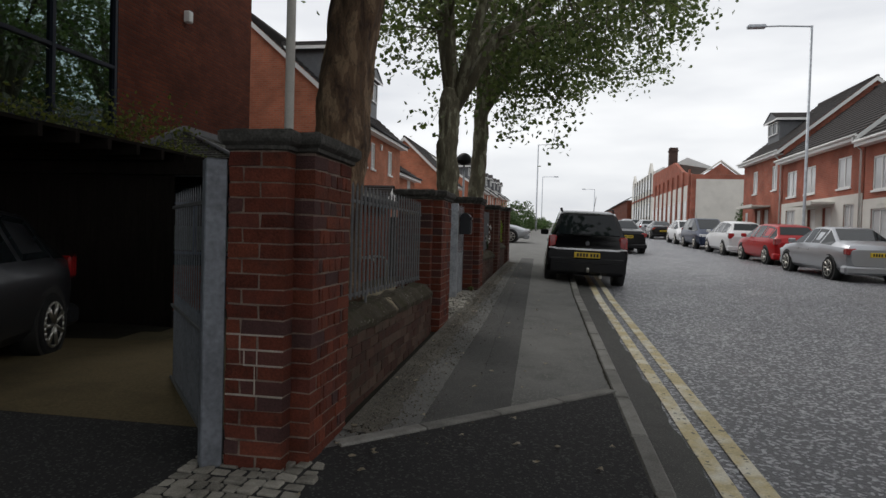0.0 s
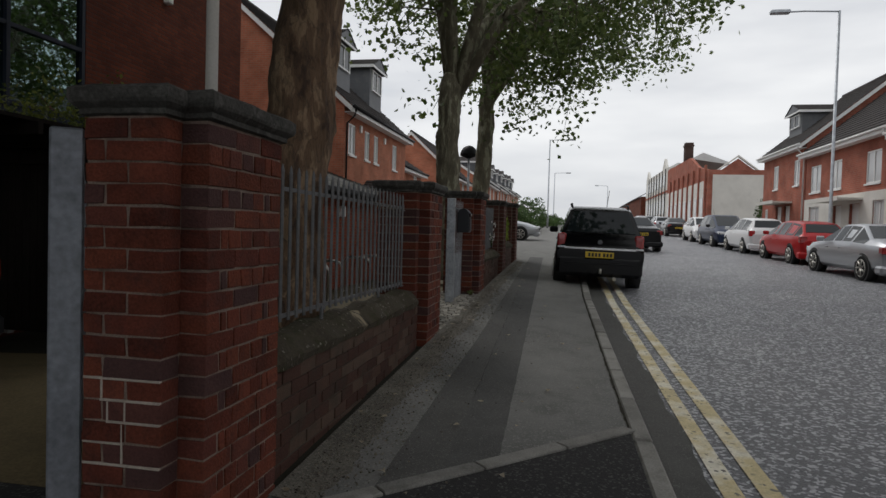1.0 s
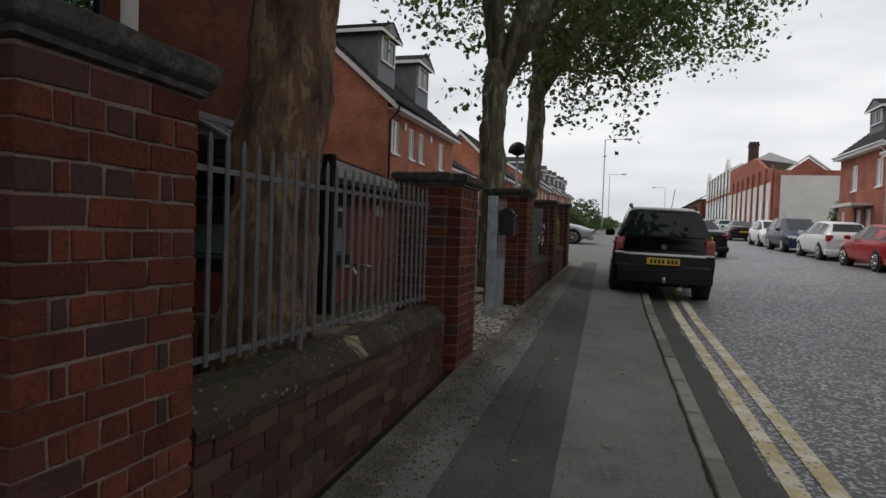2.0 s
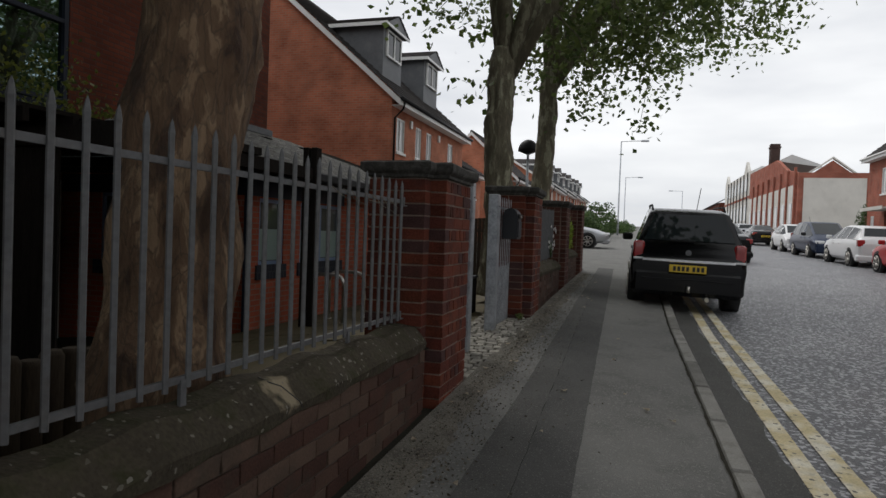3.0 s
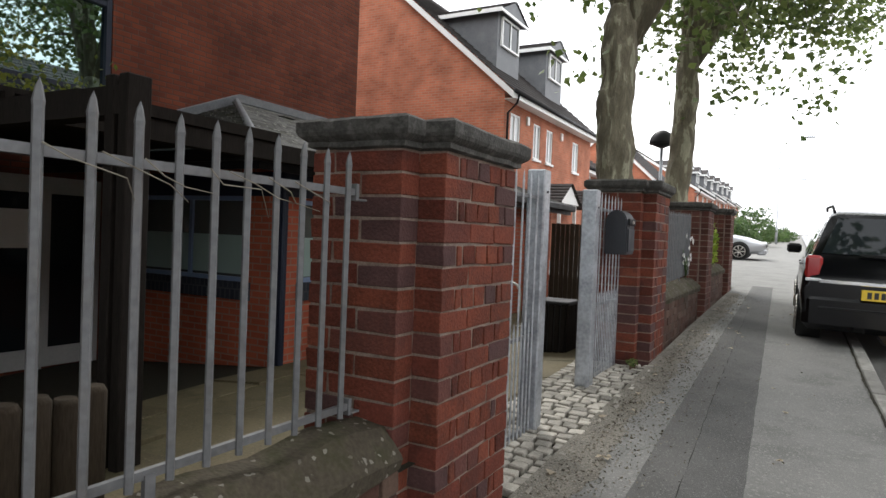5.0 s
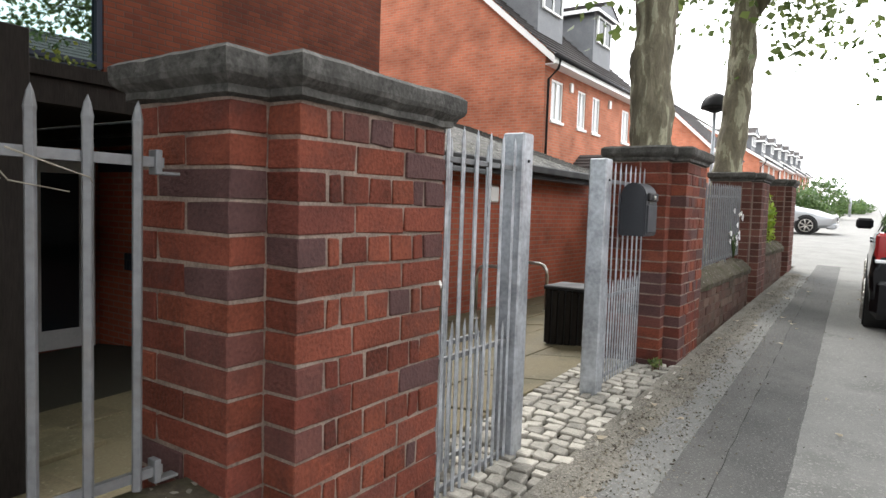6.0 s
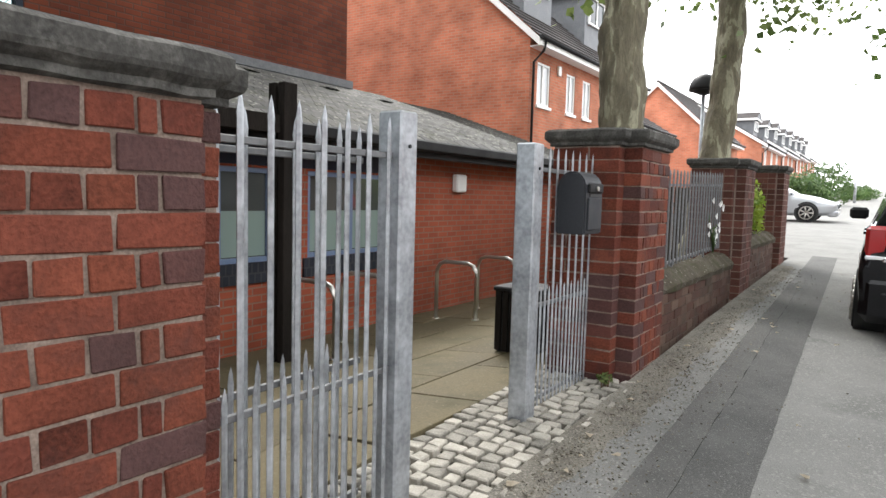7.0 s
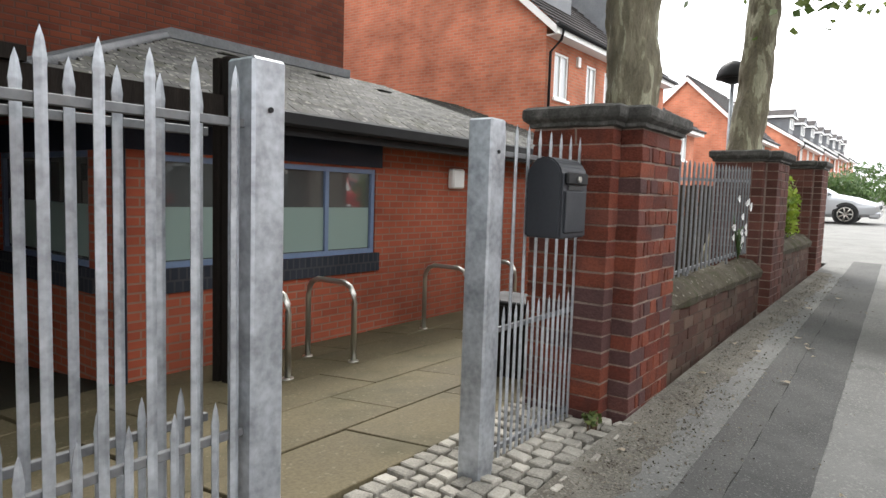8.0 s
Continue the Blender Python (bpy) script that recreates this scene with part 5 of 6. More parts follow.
# ---- cars ----
def car(label, at, heading, colour, L, W, H, kind_, plate=PLATE_Y, roll=0.0, pitch=0.0, rails=False, name="parked_car", category="car", wheel_r=0.315):
    """A car from its side sections: body shell, windows, lamps, plates and four wheels. It heads along its own +y."""
    ob = thing(name, label, category, "cars along the street")
    ob.matrix_basis = pose(*at, pitch, roll, heading)
    # rows: share of the length from the tail, top height, top half-width share, belt height share, half-width share, lowest height
    rows = {
        "sedan": [(0.0, 0.60, 0.74, 0.58, 0.80, 0.30), (0.02, 0.68, 0.80, 0.62, 0.90, 0.22), (0.10, 0.725, 0.80, 0.63, 0.97, 0.17), (0.19, 0.745, 0.78, 0.64, 1.0, 0.15), (0.34, 0.985, 0.60, 0.65, 1.0, 0.15), (0.46, 1.0, 0.62, 0.645, 1.0, 0.15), (0.56, 0.98, 0.62, 0.64, 1.0, 0.15), (0.735, 0.69, 0.74, 0.625, 1.0, 0.15), (0.86, 0.63, 0.72, 0.58, 0.98, 0.16), (0.96, 0.53, 0.66, 0.46, 0.90, 0.18), (1.0, 0.42, 0.62, 0.38, 0.78, 0.24)],
        "hatch": [(0.0, 0.56, 0.74, 0.50, 0.80, 0.28), (0.02, 0.66, 0.78, 0.60, 0.90, 0.22), (0.06, 0.74, 0.74, 0.63, 0.96, 0.18), (0.15, 0.955, 0.60, 0.64, 0.99, 0.15), (0.32, 0.995, 0.62, 0.635, 1.0, 0.15), (0.48, 1.0, 0.63, 0.63, 1.0, 0.15), (0.58, 0.97, 0.62, 0.625, 1.0, 0.15), (0.77, 0.68, 0.72, 0.61, 1.0, 0.15), (0.88, 0.61, 0.70, 0.56, 0.97, 0.16), (0.97, 0.50, 0.64, 0.44, 0.88, 0.18), (1.0, 0.40, 0.60, 0.36, 0.78, 0.24)],
        "mpv": [(0.0, 0.50, 0.90, 0.44, 0.95, 0.2), (0.008, 0.60, 0.91, 0.55, 0.98, 0.18), (0.02, 0.67, 0.88, 0.60, 0.99, 0.17), (0.085, 0.955, 0.69, 0.585, 0.99, 0.15), (0.14, 0.985, 0.68, 0.58, 1.0, 0.15), (0.36, 1.0, 0.70, 0.57, 1.0, 0.15), (0.54, 0.99, 0.69, 0.565, 1.0, 0.15), (0.80, 0.64, 0.76, 0.55, 1.0, 0.15), (0.90, 0.57, 0.72, 0.52, 0.97, 0.16), (0.98, 0.46, 0.66, 0.42, 0.88, 0.18), (1.0, 0.38, 0.62, 0.34, 0.78, 0.24)],
        "coupe": [(0.0, 0.60, 0.74, 0.56, 0.80, 0.30), (0.03, 0.70, 0.80, 0.62, 0.92, 0.22), (0.14, 0.75, 0.78, 0.64, 1.0, 0.16), (0.20, 0.77, 0.76, 0.65, 1.0, 0.15), (0.36, 0.97, 0.58, 0.65, 1.0, 0.15), (0.50, 1.0, 0.58, 0.64, 1.0, 0.15), (0.56, 0.97, 0.58, 0.64, 1.0, 0.15), (0.72, 0.68, 0.72, 0.62, 1.0, 0.15), (0.86, 0.60, 0.70, 0.56, 0.97, 0.16), (0.97, 0.48, 0.64, 0.42, 0.88, 0.18), (1.0, 0.40, 0.60, 0.36, 0.78, 0.24)],
    }[kind_]
    hw = W / 2
    bm = bmesh.new()
    rings = []
    for s, zt, wt, zb, wb, zl in rows:
        y = (s - 0.5) * L
        zt, zb, zl = zt * H, min(zb, zt - 0.02) * H, zl * H
        half = [(0.0, zl), (0.86 * wb * hw, zl), (0.97 * wb * hw, zl + 0.07 * H), (wb * hw, zl + 0.22 * H), (0.985 * wb * hw, (zl + 0.22 * H + zb) / 2 + 0.03), (0.95 * wb * hw, zb), (min(wt, 0.93 * wb) * hw, zt - 0.02 * H), (min(wt, 0.93 * wb) * hw * 0.86, zt - 0.002 * H), (0.0, zt)]
        pts = half + [(-x, z) for x, z in half[-2:0:-1]]
        rings.append([bm.verts.new((x, y, z)) for x, z in pts])
    n = len(rings[0])
    glass_side, glass_end = [], []
    for i, (r, q) in enumerate(zip(rings, rings[1:])):
        for k in range(n):
            f_ = bm.faces.new((r[k], r[(k + 1) % n], q[(k + 1) % n], q[k]))
            f_.smooth = True
            za, zb_ = rows[i], rows[i + 1]
            tall_a, tall_b = za[1] - za[3], zb_[1] - zb_[3]
            corners = [v.co.copy() for v in f_.verts]
            if k in (5, 10) and max(tall_a, tall_b) > 0.25:
                glass_side.append((corners, k, tall_a, tall_b))
            if k in (6, 7, 8, 9) and abs(za[1] - zb_[1]) > 0.15:
                glass_end.append((i, k, corners))
    bm.faces.new(rings[0]), bm.faces.new(rings[-1][::-1])
    body = part("body", bm, colour, ob)
    body.modifiers.new("bevel", "BEVEL").width = 0.03
    body.modifiers["bevel"].segments = 2
    body.modifiers["bevel"].limit_method = "ANGLE"
    body.modifiers["bevel"].angle_limit = radians(28)

    def pane(corners, shrink_u, shrink_v, out, nm):
        a, b, c, d = corners
        mid = (a + b + c + d) / 4
        nrm = (b - a).cross(d - a) if (b - a).length > 0.01 and (d - a).length > 0.01 else (c - b).cross(d - c)
        nrm.normalize()
        if nrm.dot(mid - Vector((0, 0, 0.5 * H))) < 0:
            nrm = -nrm
        g = bmesh.new()
        g.faces.new([g.verts.new(mid + (p - mid) * shrink_u + nrm * out) for p in (a, b, c, d)])
        ext = bmesh.ops.extrude_face_region(g, geom=g.faces[:])
        for v_ in ext["geom"]:
            if isinstance(v_, bmesh.types.BMVert):
                v_.co -= nrm * 0.008
        return part(nm, g, GLASS_DARK, body, "dark tinted glass")
    for corners, k, ta, tb in glass_side:
        pane(corners, 0.86, 0.86, 0.007, "side_window")
    for i in sorted({g[0] for g in glass_end}):
        quads = {k: c for j, k, c in glass_end if j == i}
        if 6 in quads and 9 in quads:
            a, b, c, d = quads[6][0], quads[9][1], quads[9][2], quads[6][3]
            pane([a, b, c, d], 0.88, 0.88, 0.012 + 0.012 * H, "windscreen" if i > 4 else "rear_window")
    wheel_ys = ((0.185 - 0.5) * L, (0.80 - 0.5) * L)
    spoke_n = 7
    for wy in wheel_ys:
        for sx in (-1, 1):
            xo = sx * (hw * 0.985)
            arch = part("wheel_arch", tube(bmesh.new(), [(xo - sx * 0.24, wy, wheel_r * 1.03), (xo + sx * 0.006, wy, wheel_r * 1.03)], wheel_r * 1.17, 24), INK, body)
            ty = bmesh.new()
            tube(ty, [(xo - sx * 0.2, wy, wheel_r), (xo - sx * 0.19, wy, wheel_r), (xo + sx * 0.005, wy, wheel_r), (xo + sx * 0.022, wy, wheel_r)], [wheel_r * 0.9, wheel_r, wheel_r, wheel_r * 0.9], 28)
            wheel = part("wheel", ty, RUBBER, ob, "black tyre on a silver alloy rim")
            rim = bmesh.new()
            tube(rim, [(xo + sx * 0.015, wy, wheel_r), (xo + sx * 0.026, wy, wheel_r)], [wheel_r * 0.13, wheel_r * 0.11], 12)
            for q in range(spoke_n):
                a = math.tau * q / spoke_n
                tube(rim, [(xo + sx * 0.022, wy + 0.08 * wheel_r * math.cos(a), wheel_r + 0.08 * wheel_r * math.sin(a)), (xo + sx * 0.024, wy + 0.66 * wheel_r * math.cos(a), wheel_r + 0.66 * wheel_r * math.sin(a))], [0.022, 0.026], 4)
            for q in range(24):
                a, b_ = math.tau * q / 24, math.tau * (q + 1) / 24
                tube(rim, [(xo + sx * 0.024, wy + 0.68 * wheel_r * math.cos(t_), wheel_r + 0.68 * wheel_r * math.sin(t_)) for t_ in (a, b_)], 0.014, 4)
            part("rim", rim, STEEL, wheel)
    tail, nose = -L / 2, L / 2
    zt = {"sedan": (0.50, 0.62), "hatch": (0.50, 0.66), "mpv": (0.475, 0.66), "coupe": (0.52, 0.63)}[kind_]
    lw = {"sedan": 0.36, "hatch": 0.22, "mpv": 0.17, "coupe": 0.30}[kind_]
    for sx in (-1, 1):
        if kind_ == "mpv":
            x0, x1 = sorted((sx * (hw * 0.955 - lw), sx * hw * 0.955))
            part("tail_lamp", boxes((x0, x1, tail + 0.012, tail + 0.26, zt[0] * H, zt[1] * H), bevel=0.03), RED_LENS, ob)
            part("lamp_band", boxes((x0 + 0.01, x1 + 0.002 * sx, tail - 0.003, tail + 0.2, zt[0] * H + 0.01, zt[0] * H + 0.045), bevel=0.008), CLEAR_LENS, ob)
        else:
            x0, x1 = sorted((sx * (hw * 0.93 - lw), sx * hw * 0.93))
            part("tail_lamp", boxes((x0, x1, tail + 0.012, tail + 0.2, zt[0] * H, zt[1] * H), bevel=0.02), RED_LENS, ob)
        x0, x1 = sorted((sx * hw * 0.86, sx * (hw * 0.86 - 0.34)))
        part("headlamp", boxes((x0, x1, nose - 0.32, nose - 0.03, 0.40 * H, 0.49 * H), bevel=0.03), CLEAR_LENS, ob)
        xm = sx * (hw * 0.97 + 0.1)
        mz = 0.67 * H if kind_ != "mpv" else 0.64 * H
        part("wing_mirror", boxes((min(xm - 0.1, xm + 0.1), max(xm - 0.1, xm + 0.1), 0.165 * L, 0.165 * L + 0.1, mz - 0.05, mz + 0.09), bevel=0.03), BLACK if kind_ == "mpv" else colour, ob)
        for yy in (-0.02 * L, 0.13 * L):
            part("door_handle", boxes((sx * hw * 0.985 - 0.015, sx * hw * 0.985 + 0.015, yy - 0.08, yy + 0.08, 0.53 * H, 0.55 * H), bevel=0.006), colour, ob)
        if rails:
            part("roof_rail", tube(bmesh.new(), [(sx * hw * 0.64, -0.36 * L, H * 0.975), (sx * hw * 0.65, -0.30 * L, H * 1.02), (sx * hw * 0.66, 0.0, H * 1.025), (sx * hw * 0.64, 0.06 * L, H * 0.99)], 0.017, 6), BLACK, ob)
    for sg, pm, nm in ((-1, plate, "rear_plate"), (1, PLATE_W, "front_plate")):
        yy = sg * L / 2
        ya, yb = sorted((yy - sg * 0.01 + sg * 0.0, yy + sg * 0.028))
        pz = {"sedan": 0.47, "hatch": 0.44, "mpv": 0.375, "coupe": 0.42}[kind_] * H if sg < 0 else 0.26 * H
        pl = part(nm, boxes((-0.27, 0.27, ya, yb, pz, pz + 0.115), bevel=0.004), pm, ob)
        ink = bmesh.new()
        for q in range(7):
            x = -0.215 + 0.064 * q + (0.025 if q > 3 else 0)
            box(ink, x, x + 0.042, min(yy + sg * 0.028, yy + sg * 0.031), max(yy + sg * 0.028, yy + sg * 0.031), pz + 0.022, pz + 0.094)
        part("plate_marks", ink, INK, pl)
    bz = (0.145 * H, (0.40 if kind_ == "mpv" else 0.30) * H)
    part("rear_bumper", boxes((-hw * 0.96, hw * 0.96, tail - 0.03, tail + 0.3, bz[0], bz[1]), bevel=0.07 if kind_ == "mpv" else 0.05), colour, ob)
    part("front_bumper", boxes((-hw * 0.84, hw * 0.84, nose - 0.3, nose + 0.02, bz[0], bz[1]), bevel=0.05), colour, ob)
    part("grille", boxes((-0.38, 0.38, nose - 0.05, nose + 0.012, 0.33 * H, 0.40 * H), bevel=0.01), BLACK, ob)
    if kind_ == "mpv":
        part("chrome_strip", boxes((-hw * 0.79, hw * 0.79, tail - 0.016, tail + 0.02, 0.472 * H, 0.496 * H), bevel=0.004), CHROME, ob)
        part("badge", tube(bmesh.new(), [(0, tail - 0.004, 0.565 * H), (0, tail + 0.03, 0.565 * H)], 0.045, 16), LEAD, ob)
        part("rear_wiper", boxes((-0.3, 0.08, tail + 0.03, tail + 0.06, 0.672 * H, 0.684 * H)), BLACK, ob)
        part("bumper_step", boxes((-hw * 0.78, hw * 0.78, tail - 0.04, tail + 0.1, 0.30 * H, 0.312 * H), bevel=0.006), BLACK, ob)
        part("tow_ball", tube(bmesh.new(), [(0.02, tail - 0.1, 0.19 * H), (0.02, tail - 0.1, 0.25 * H)], 0.03, 8), STEEL, ob)
        part("exhaust", tube(bmesh.new(), [(0.3, tail - 0.04, 0.13 * H), (0.3, tail + 0.4, 0.15 * H)], 0.035, 8), STEEL, ob)
        part("aerial", tube(bmesh.new(), [(0.12, tail + 0.55, H * 0.985), (0.14, tail + 0.3, H * 1.19)], 0.006, 5), BLACK, ob)
    return ob


P_BLACK, P_SILVER, P_RED, P_WHITE, P_BLUE, P_GREY = (plain("black_car_paint", (0.003, 0.003, 0.004), 0.16, 0.0, coat=0.0, specular=0.32), paint("silver_car_paint", (0.42, 0.43, 0.45), 0.6), paint("red_car_paint", (0.42, 0.012, 0.014), 0.1),
                                                    paint("white_car_paint", (0.76, 0.76, 0.76), 0.0), paint("dark_blue_car_paint", (0.018, 0.03, 0.065), 0.3), paint("dark_grey_car_paint", (0.03, 0.032, 0.038), 0.5))
ZY = 14.25
car("black people carrier parked half on the footway", (0.69, ZY + 2.2, gz(ZY + 2.2) - 0.115), 0.5, P_BLACK, 4.4, 1.72, 1.62, "mpv", rails=True, roll=1.2, pitch=1.75)


def beside(label, x, y, heading, colour, L, W, H, kind_, **more):
    return car(label, (x, y, road_z(x, y) - 0.0), heading, colour, L, W, H, kind_, pitch=1.72 if abs(heading) < 90 else -1.72, **more)


beside("black saloon car standing in the road", 2.95, 31.0, 3.0, P_BLACK, 4.5, 1.8, 1.42, "sedan", name="saloon_car")
beside("silver saloon car parked by the far kerb", 8.15, 20.6, 3.0, P_SILVER, 4.5, 1.8, 1.42, "sedan")
beside("red hatchback car parked by the far kerb", 8.25, 26.2, 2.0, P_RED, 4.25, 1.76, 1.44, "hatch")
beside("white hatchback car parked by the far kerb", 8.2, 31.8, 1.0, P_WHITE, 4.3, 1.78, 1.5, "hatch")
beside("dark blue people carrier facing down the road", 8.15, 37.4, 181.0, P_BLUE, 4.3, 1.78, 1.62, "mpv", plate=PLATE_Y)
beside("small white hatchback facing down the road", 8.2, 43.2, 180.0, P_WHITE, 4.0, 1.72, 1.48, "hatch")
beside("black car parked far up the road", 8.1, 53.0, 0.0, P_BLACK, 4.3, 1.76, 1.38, "coupe")
beside("silver car parked far up the road", 8.0, 60.0, 0.0, P_SILVER, 4.3, 1.76, 1.45, "hatch")
beside("grey car parked far up the road", 8.0, 67.0, 0.0, P_GREY, 4.3, 1.76, 1.45, "hatch")
beside("silver car parked far up the road", 8.0, 75.0, 0.0, P_SILVER, 4.3, 1.76, 1.45, "hatch")
car("silver coupe standing across the forecourt", (-3.5, 33.5, gz(33.5)), -90, P_SILVER, 4.5, 1.8, 1.38, "coupe", roll=1.5)
car("dark grey hatchback under the timber shelter", (-5.24, 4.3, yard_z(-5.2, 4.3) - 0.01), 200, P_GREY, 4.3, 1.78, 1.48, "hatch", wheel_r=0.32)


# ---- street lamps ----
def street_lamp(label, x, y, base, top, arm, name="street_lamp"):
    lamp = thing(name, label, "street lamp", "street lamps")
    part("pole", tube(bmesh.new(), [(x, y, base), (x, y, base + 1.3), (x, y, base + 1.35), (x, y, top)], [0.085, 0.085, 0.06, 0.05], 10), GALV, lamp)
    part("arm", tube(bmesh.new(), [(x, y, top - 0.03), (x + arm * 0.5, y, top + 0.02), (x + arm, y, top)], 0.03, 8), GALV, lamp)
    xa, xb = sorted((x + arm * 0.72, x + arm * 1.02))
    part("lantern", boxes((xa, xb, y - 0.13, y + 0.13, top - 0.06, top + 0.09), bevel=0.04), GALV, lamp)
    return lamp


street_lamp("tall grey street lamp by the terrace", 9.55, 27.3, og(27.3), 9.9, -2.3)
street_lamp("tall grey street lamp beyond the forecourt", -1.7, 60, gz(60), 9.85, 2.2)
street_lamp("tall grey street lamp further up the road", -1.95, 95, gz(95), 10.1, 2.2)
street_lamp("grey street lamp far up the road", 6.9, 120, gz(120), 10.2, -2.2)
dome_lamp = thing("dome_lamp", "black domed lamp on a pale pole", "lamp post")
part("pole", tube(bmesh.new(), [(-2.8, 20.0, gz(20)), (-2.8, 20.0, 3.72)], [0.04, 0.032], 10), GALV, dome_lamp)
bm = bmesh.new()
tube(bm, [(-2.8, 20.0, 3.68 + 0.02 + 0.3 * math.sin(a * math.pi / 16)) for a in range(9)], [max(0.012, 0.26 * math.cos(a * math.pi / 16)) for a in range(9)], 20)
tube(bm, [(-2.8, 20.0, 3.62), (-2.8, 20.0, 3.70)], [0.05, 0.24], 16)
part("dome", bm, BLACK, dome_lamp)
pole = thing("flagpole", "slim pale metal pole behind the gate pier", "pole")
part("shaft", tube(bmesh.new(), [(-1.93, 4.75, 0.2), (-1.93, 4.75, 7.5)], 0.034, 12), RENDER_WHITE, pole)


# ---- things in the yard ----
for y in (11.73, 12.43, 14.1, 15.07):
    hoop = thing("cycle_stand", "brushed steel hoop cycle stand set in the paving", "cycle stand", "cycle stands along the wing")
    z0, z1 = yard_z(-4.45, y), yard_z(-3.88, y)
    top = z0 + 0.72
    pts = [(-4.45, y, z0 - 0.05), (-4.45, y, top - 0.16), (-4.44, y, top - 0.09), (-4.40, y, top - 0.03), (-4.33, y, top), (-4.0, y, top), (-3.93, y, top - 0.03), (-3.89, y, top - 0.09), (-3.88, y, top - 0.16), (-3.88, y, z1 - 0.05)]
    part("tube", tube(bmesh.new(), pts, 0.024, 12), STEEL, hoop)
    for x, z in ((-4.45, z0), (-3.88, z1)):
        part("collar", tube(bmesh.new(), [(x, y, z - 0.01), (x, y, z + 0.015)], 0.045, 12), STEEL, hoop)

# square slatted planter, closed by a flat dark top in place of soil
planter_ = thing("slatted_planter", "dark slatted planter standing in the yard", "litter bin")
bx, by = -2.5, 12.7
bz_ = yard_z(bx, by) - 0.02
part("liner", boxes((bx - 0.19, bx + 0.19, by - 0.19, by + 0.19, bz_, bz_ + 0.52)), INK, planter_)
for k in range(6):
    for u, v_, a, b_ in ((bx - 0.2 + 0.068 * k, by - 0.215, 0.05, 0.022), (bx - 0.2 + 0.068 * k, by + 0.193, 0.05, 0.022), (bx - 0.215, by - 0.2 + 0.068 * k, 0.022, 0.05), (bx + 0.193, by - 0.2 + 0.068 * k, 0.022, 0.05)):
        part("slat", boxes((u, u + a, v_, v_ + b_, bz_ + 0.02, bz_ + 0.54), bevel=0.005), TIMBER, planter_)
part("rim", boxes((bx - 0.225, bx + 0.225, by - 0.225, by + 0.225, bz_ + 0.54, bz_ + 0.58), bevel=0.01), BLACK, planter_)

postbox = thing("post_box", "black steel post box with a rounded top on the gate", "post box")
prof = [(-1.585, 1.49), (-1.405, 1.49), (-1.405, 1.76)] + [(-1.495 + 0.09 * math.cos(a), 1.76 + 0.1 * math.sin(a)) for a in [math.pi * k / 10 for k in range(1, 10)]] + [(-1.585, 1.76)]
bm = prism(bmesh.new(), prof, "y", 11.20, 11.47)
bmesh.ops.bevel(bm, geom=bm.edges[:], offset=0.008, segments=2, affect="EDGES")
part("body", bm, BOX_BLACK, postbox)
part("flap", boxes((-1.408, -1.388, 11.23, 11.44, 1.735, 1.79), bevel=0.006), BLACK, postbox)
part("door", boxes((-1.408, -1.394, 11.23, 11.44, 1.515, 1.705), bevel=0.004), BOX_BLACK, postbox)
part("lock", tube(bmesh.new(), [(-1.389, 11.335, 1.76), (-1.378, 11.335, 1.76)], 0.014, 10), STEEL, postbox)
part("slot", boxes((-1.406, -1.4, 11.26, 11.41, 1.712, 1.73)), INK, postbox)

# timber shelter with climbing plants over the car park
shelter = thing("timber_shelter", "dark timber shelter with climbing plants on its roof", "shelter")
for x, y, t_ in ((-3.45, 8.13, 2.4), (-4.3, 11.5, 2.62), (-7.0, 4.9, 2.3), (-7.9, 4.9, 2.3), (-7.9, 8.13, 2.3)):
    z = yard_z(x, y) - 0.05
    for dx in (-0.1, 0.02):
        part("post", boxes((x + dx, x + dx + 0.08, y - 0.075, y + 0.075, z, t_), bevel=0.006), TIMBER, shelter)
part("beam", boxes((-8.05, -3.37, 8.06, 8.20, 2.18, 2.34)), TIMBER, shelter)
part("beam", boxes((-8.05, -5.0, 4.83, 4.97, 2.18, 2.3)), TIMBER, shelter)
part("beam", boxes((-4.36, -4.24, 8.2, 11.42, 2.19, 2.34)), TIMBER, shelter)
part("canopy", boxes((-8.05, -4.2, 8.3, 10.12, 2.345, 2.43)), TIMBER, shelter, "dark flat canopy before the entrance")
for i in range(8):
    y = 4.75 + 0.5 * i
    part("rafter", boxes((-8.05, -4.95, y, y + 0.06, 2.34, 2.46)), TIMBER, shelter)
# added dark boards stand for deep shade and hide the door behind
for i in range(28):
    x = -8.0 + 0.105 * i
    part("blackout_board", boxes((x, x + 0.1, 8.21, 8.235, 0.12, 2.2)), TIMBER, shelter)
# solid deck added over the open rafters to block the sky
part("shade_deck", boxes((-8.05, -5.0, 4.6, 9.8, 2.462, 2.5)), TIMBER, shelter, "solid deck added over the rafters to shade the car park")
rng = np.random.default_rng(21)
n = 12000
pos = np.stack([rng.uniform(-8.0, -4.85, n), rng.uniform(4.5, 8.5, n), 2.5 + rng.gamma(1.5, 0.09, n)], axis=1)
keep = np.sin(pos[:, 0] * 2.1) + np.cos(pos[:, 1] * 1.7) > -0.9
pos[:, 2] += 0.22 * np.maximum(0, np.sin(pos[:, 0] * 1.3 + pos[:, 1]))
over = rng.random(n) < 0.45
pos[over, 0], pos[over, 1] = rng.uniform(-8.0, -5.3, over.sum()), rng.uniform(8.3, 9.6, over.sum())
pos[over, 2] = 2.44 + rng.gamma(1.6, 0.08, over.sum())
edge = (rng.random(n) < 0.16) & ~over
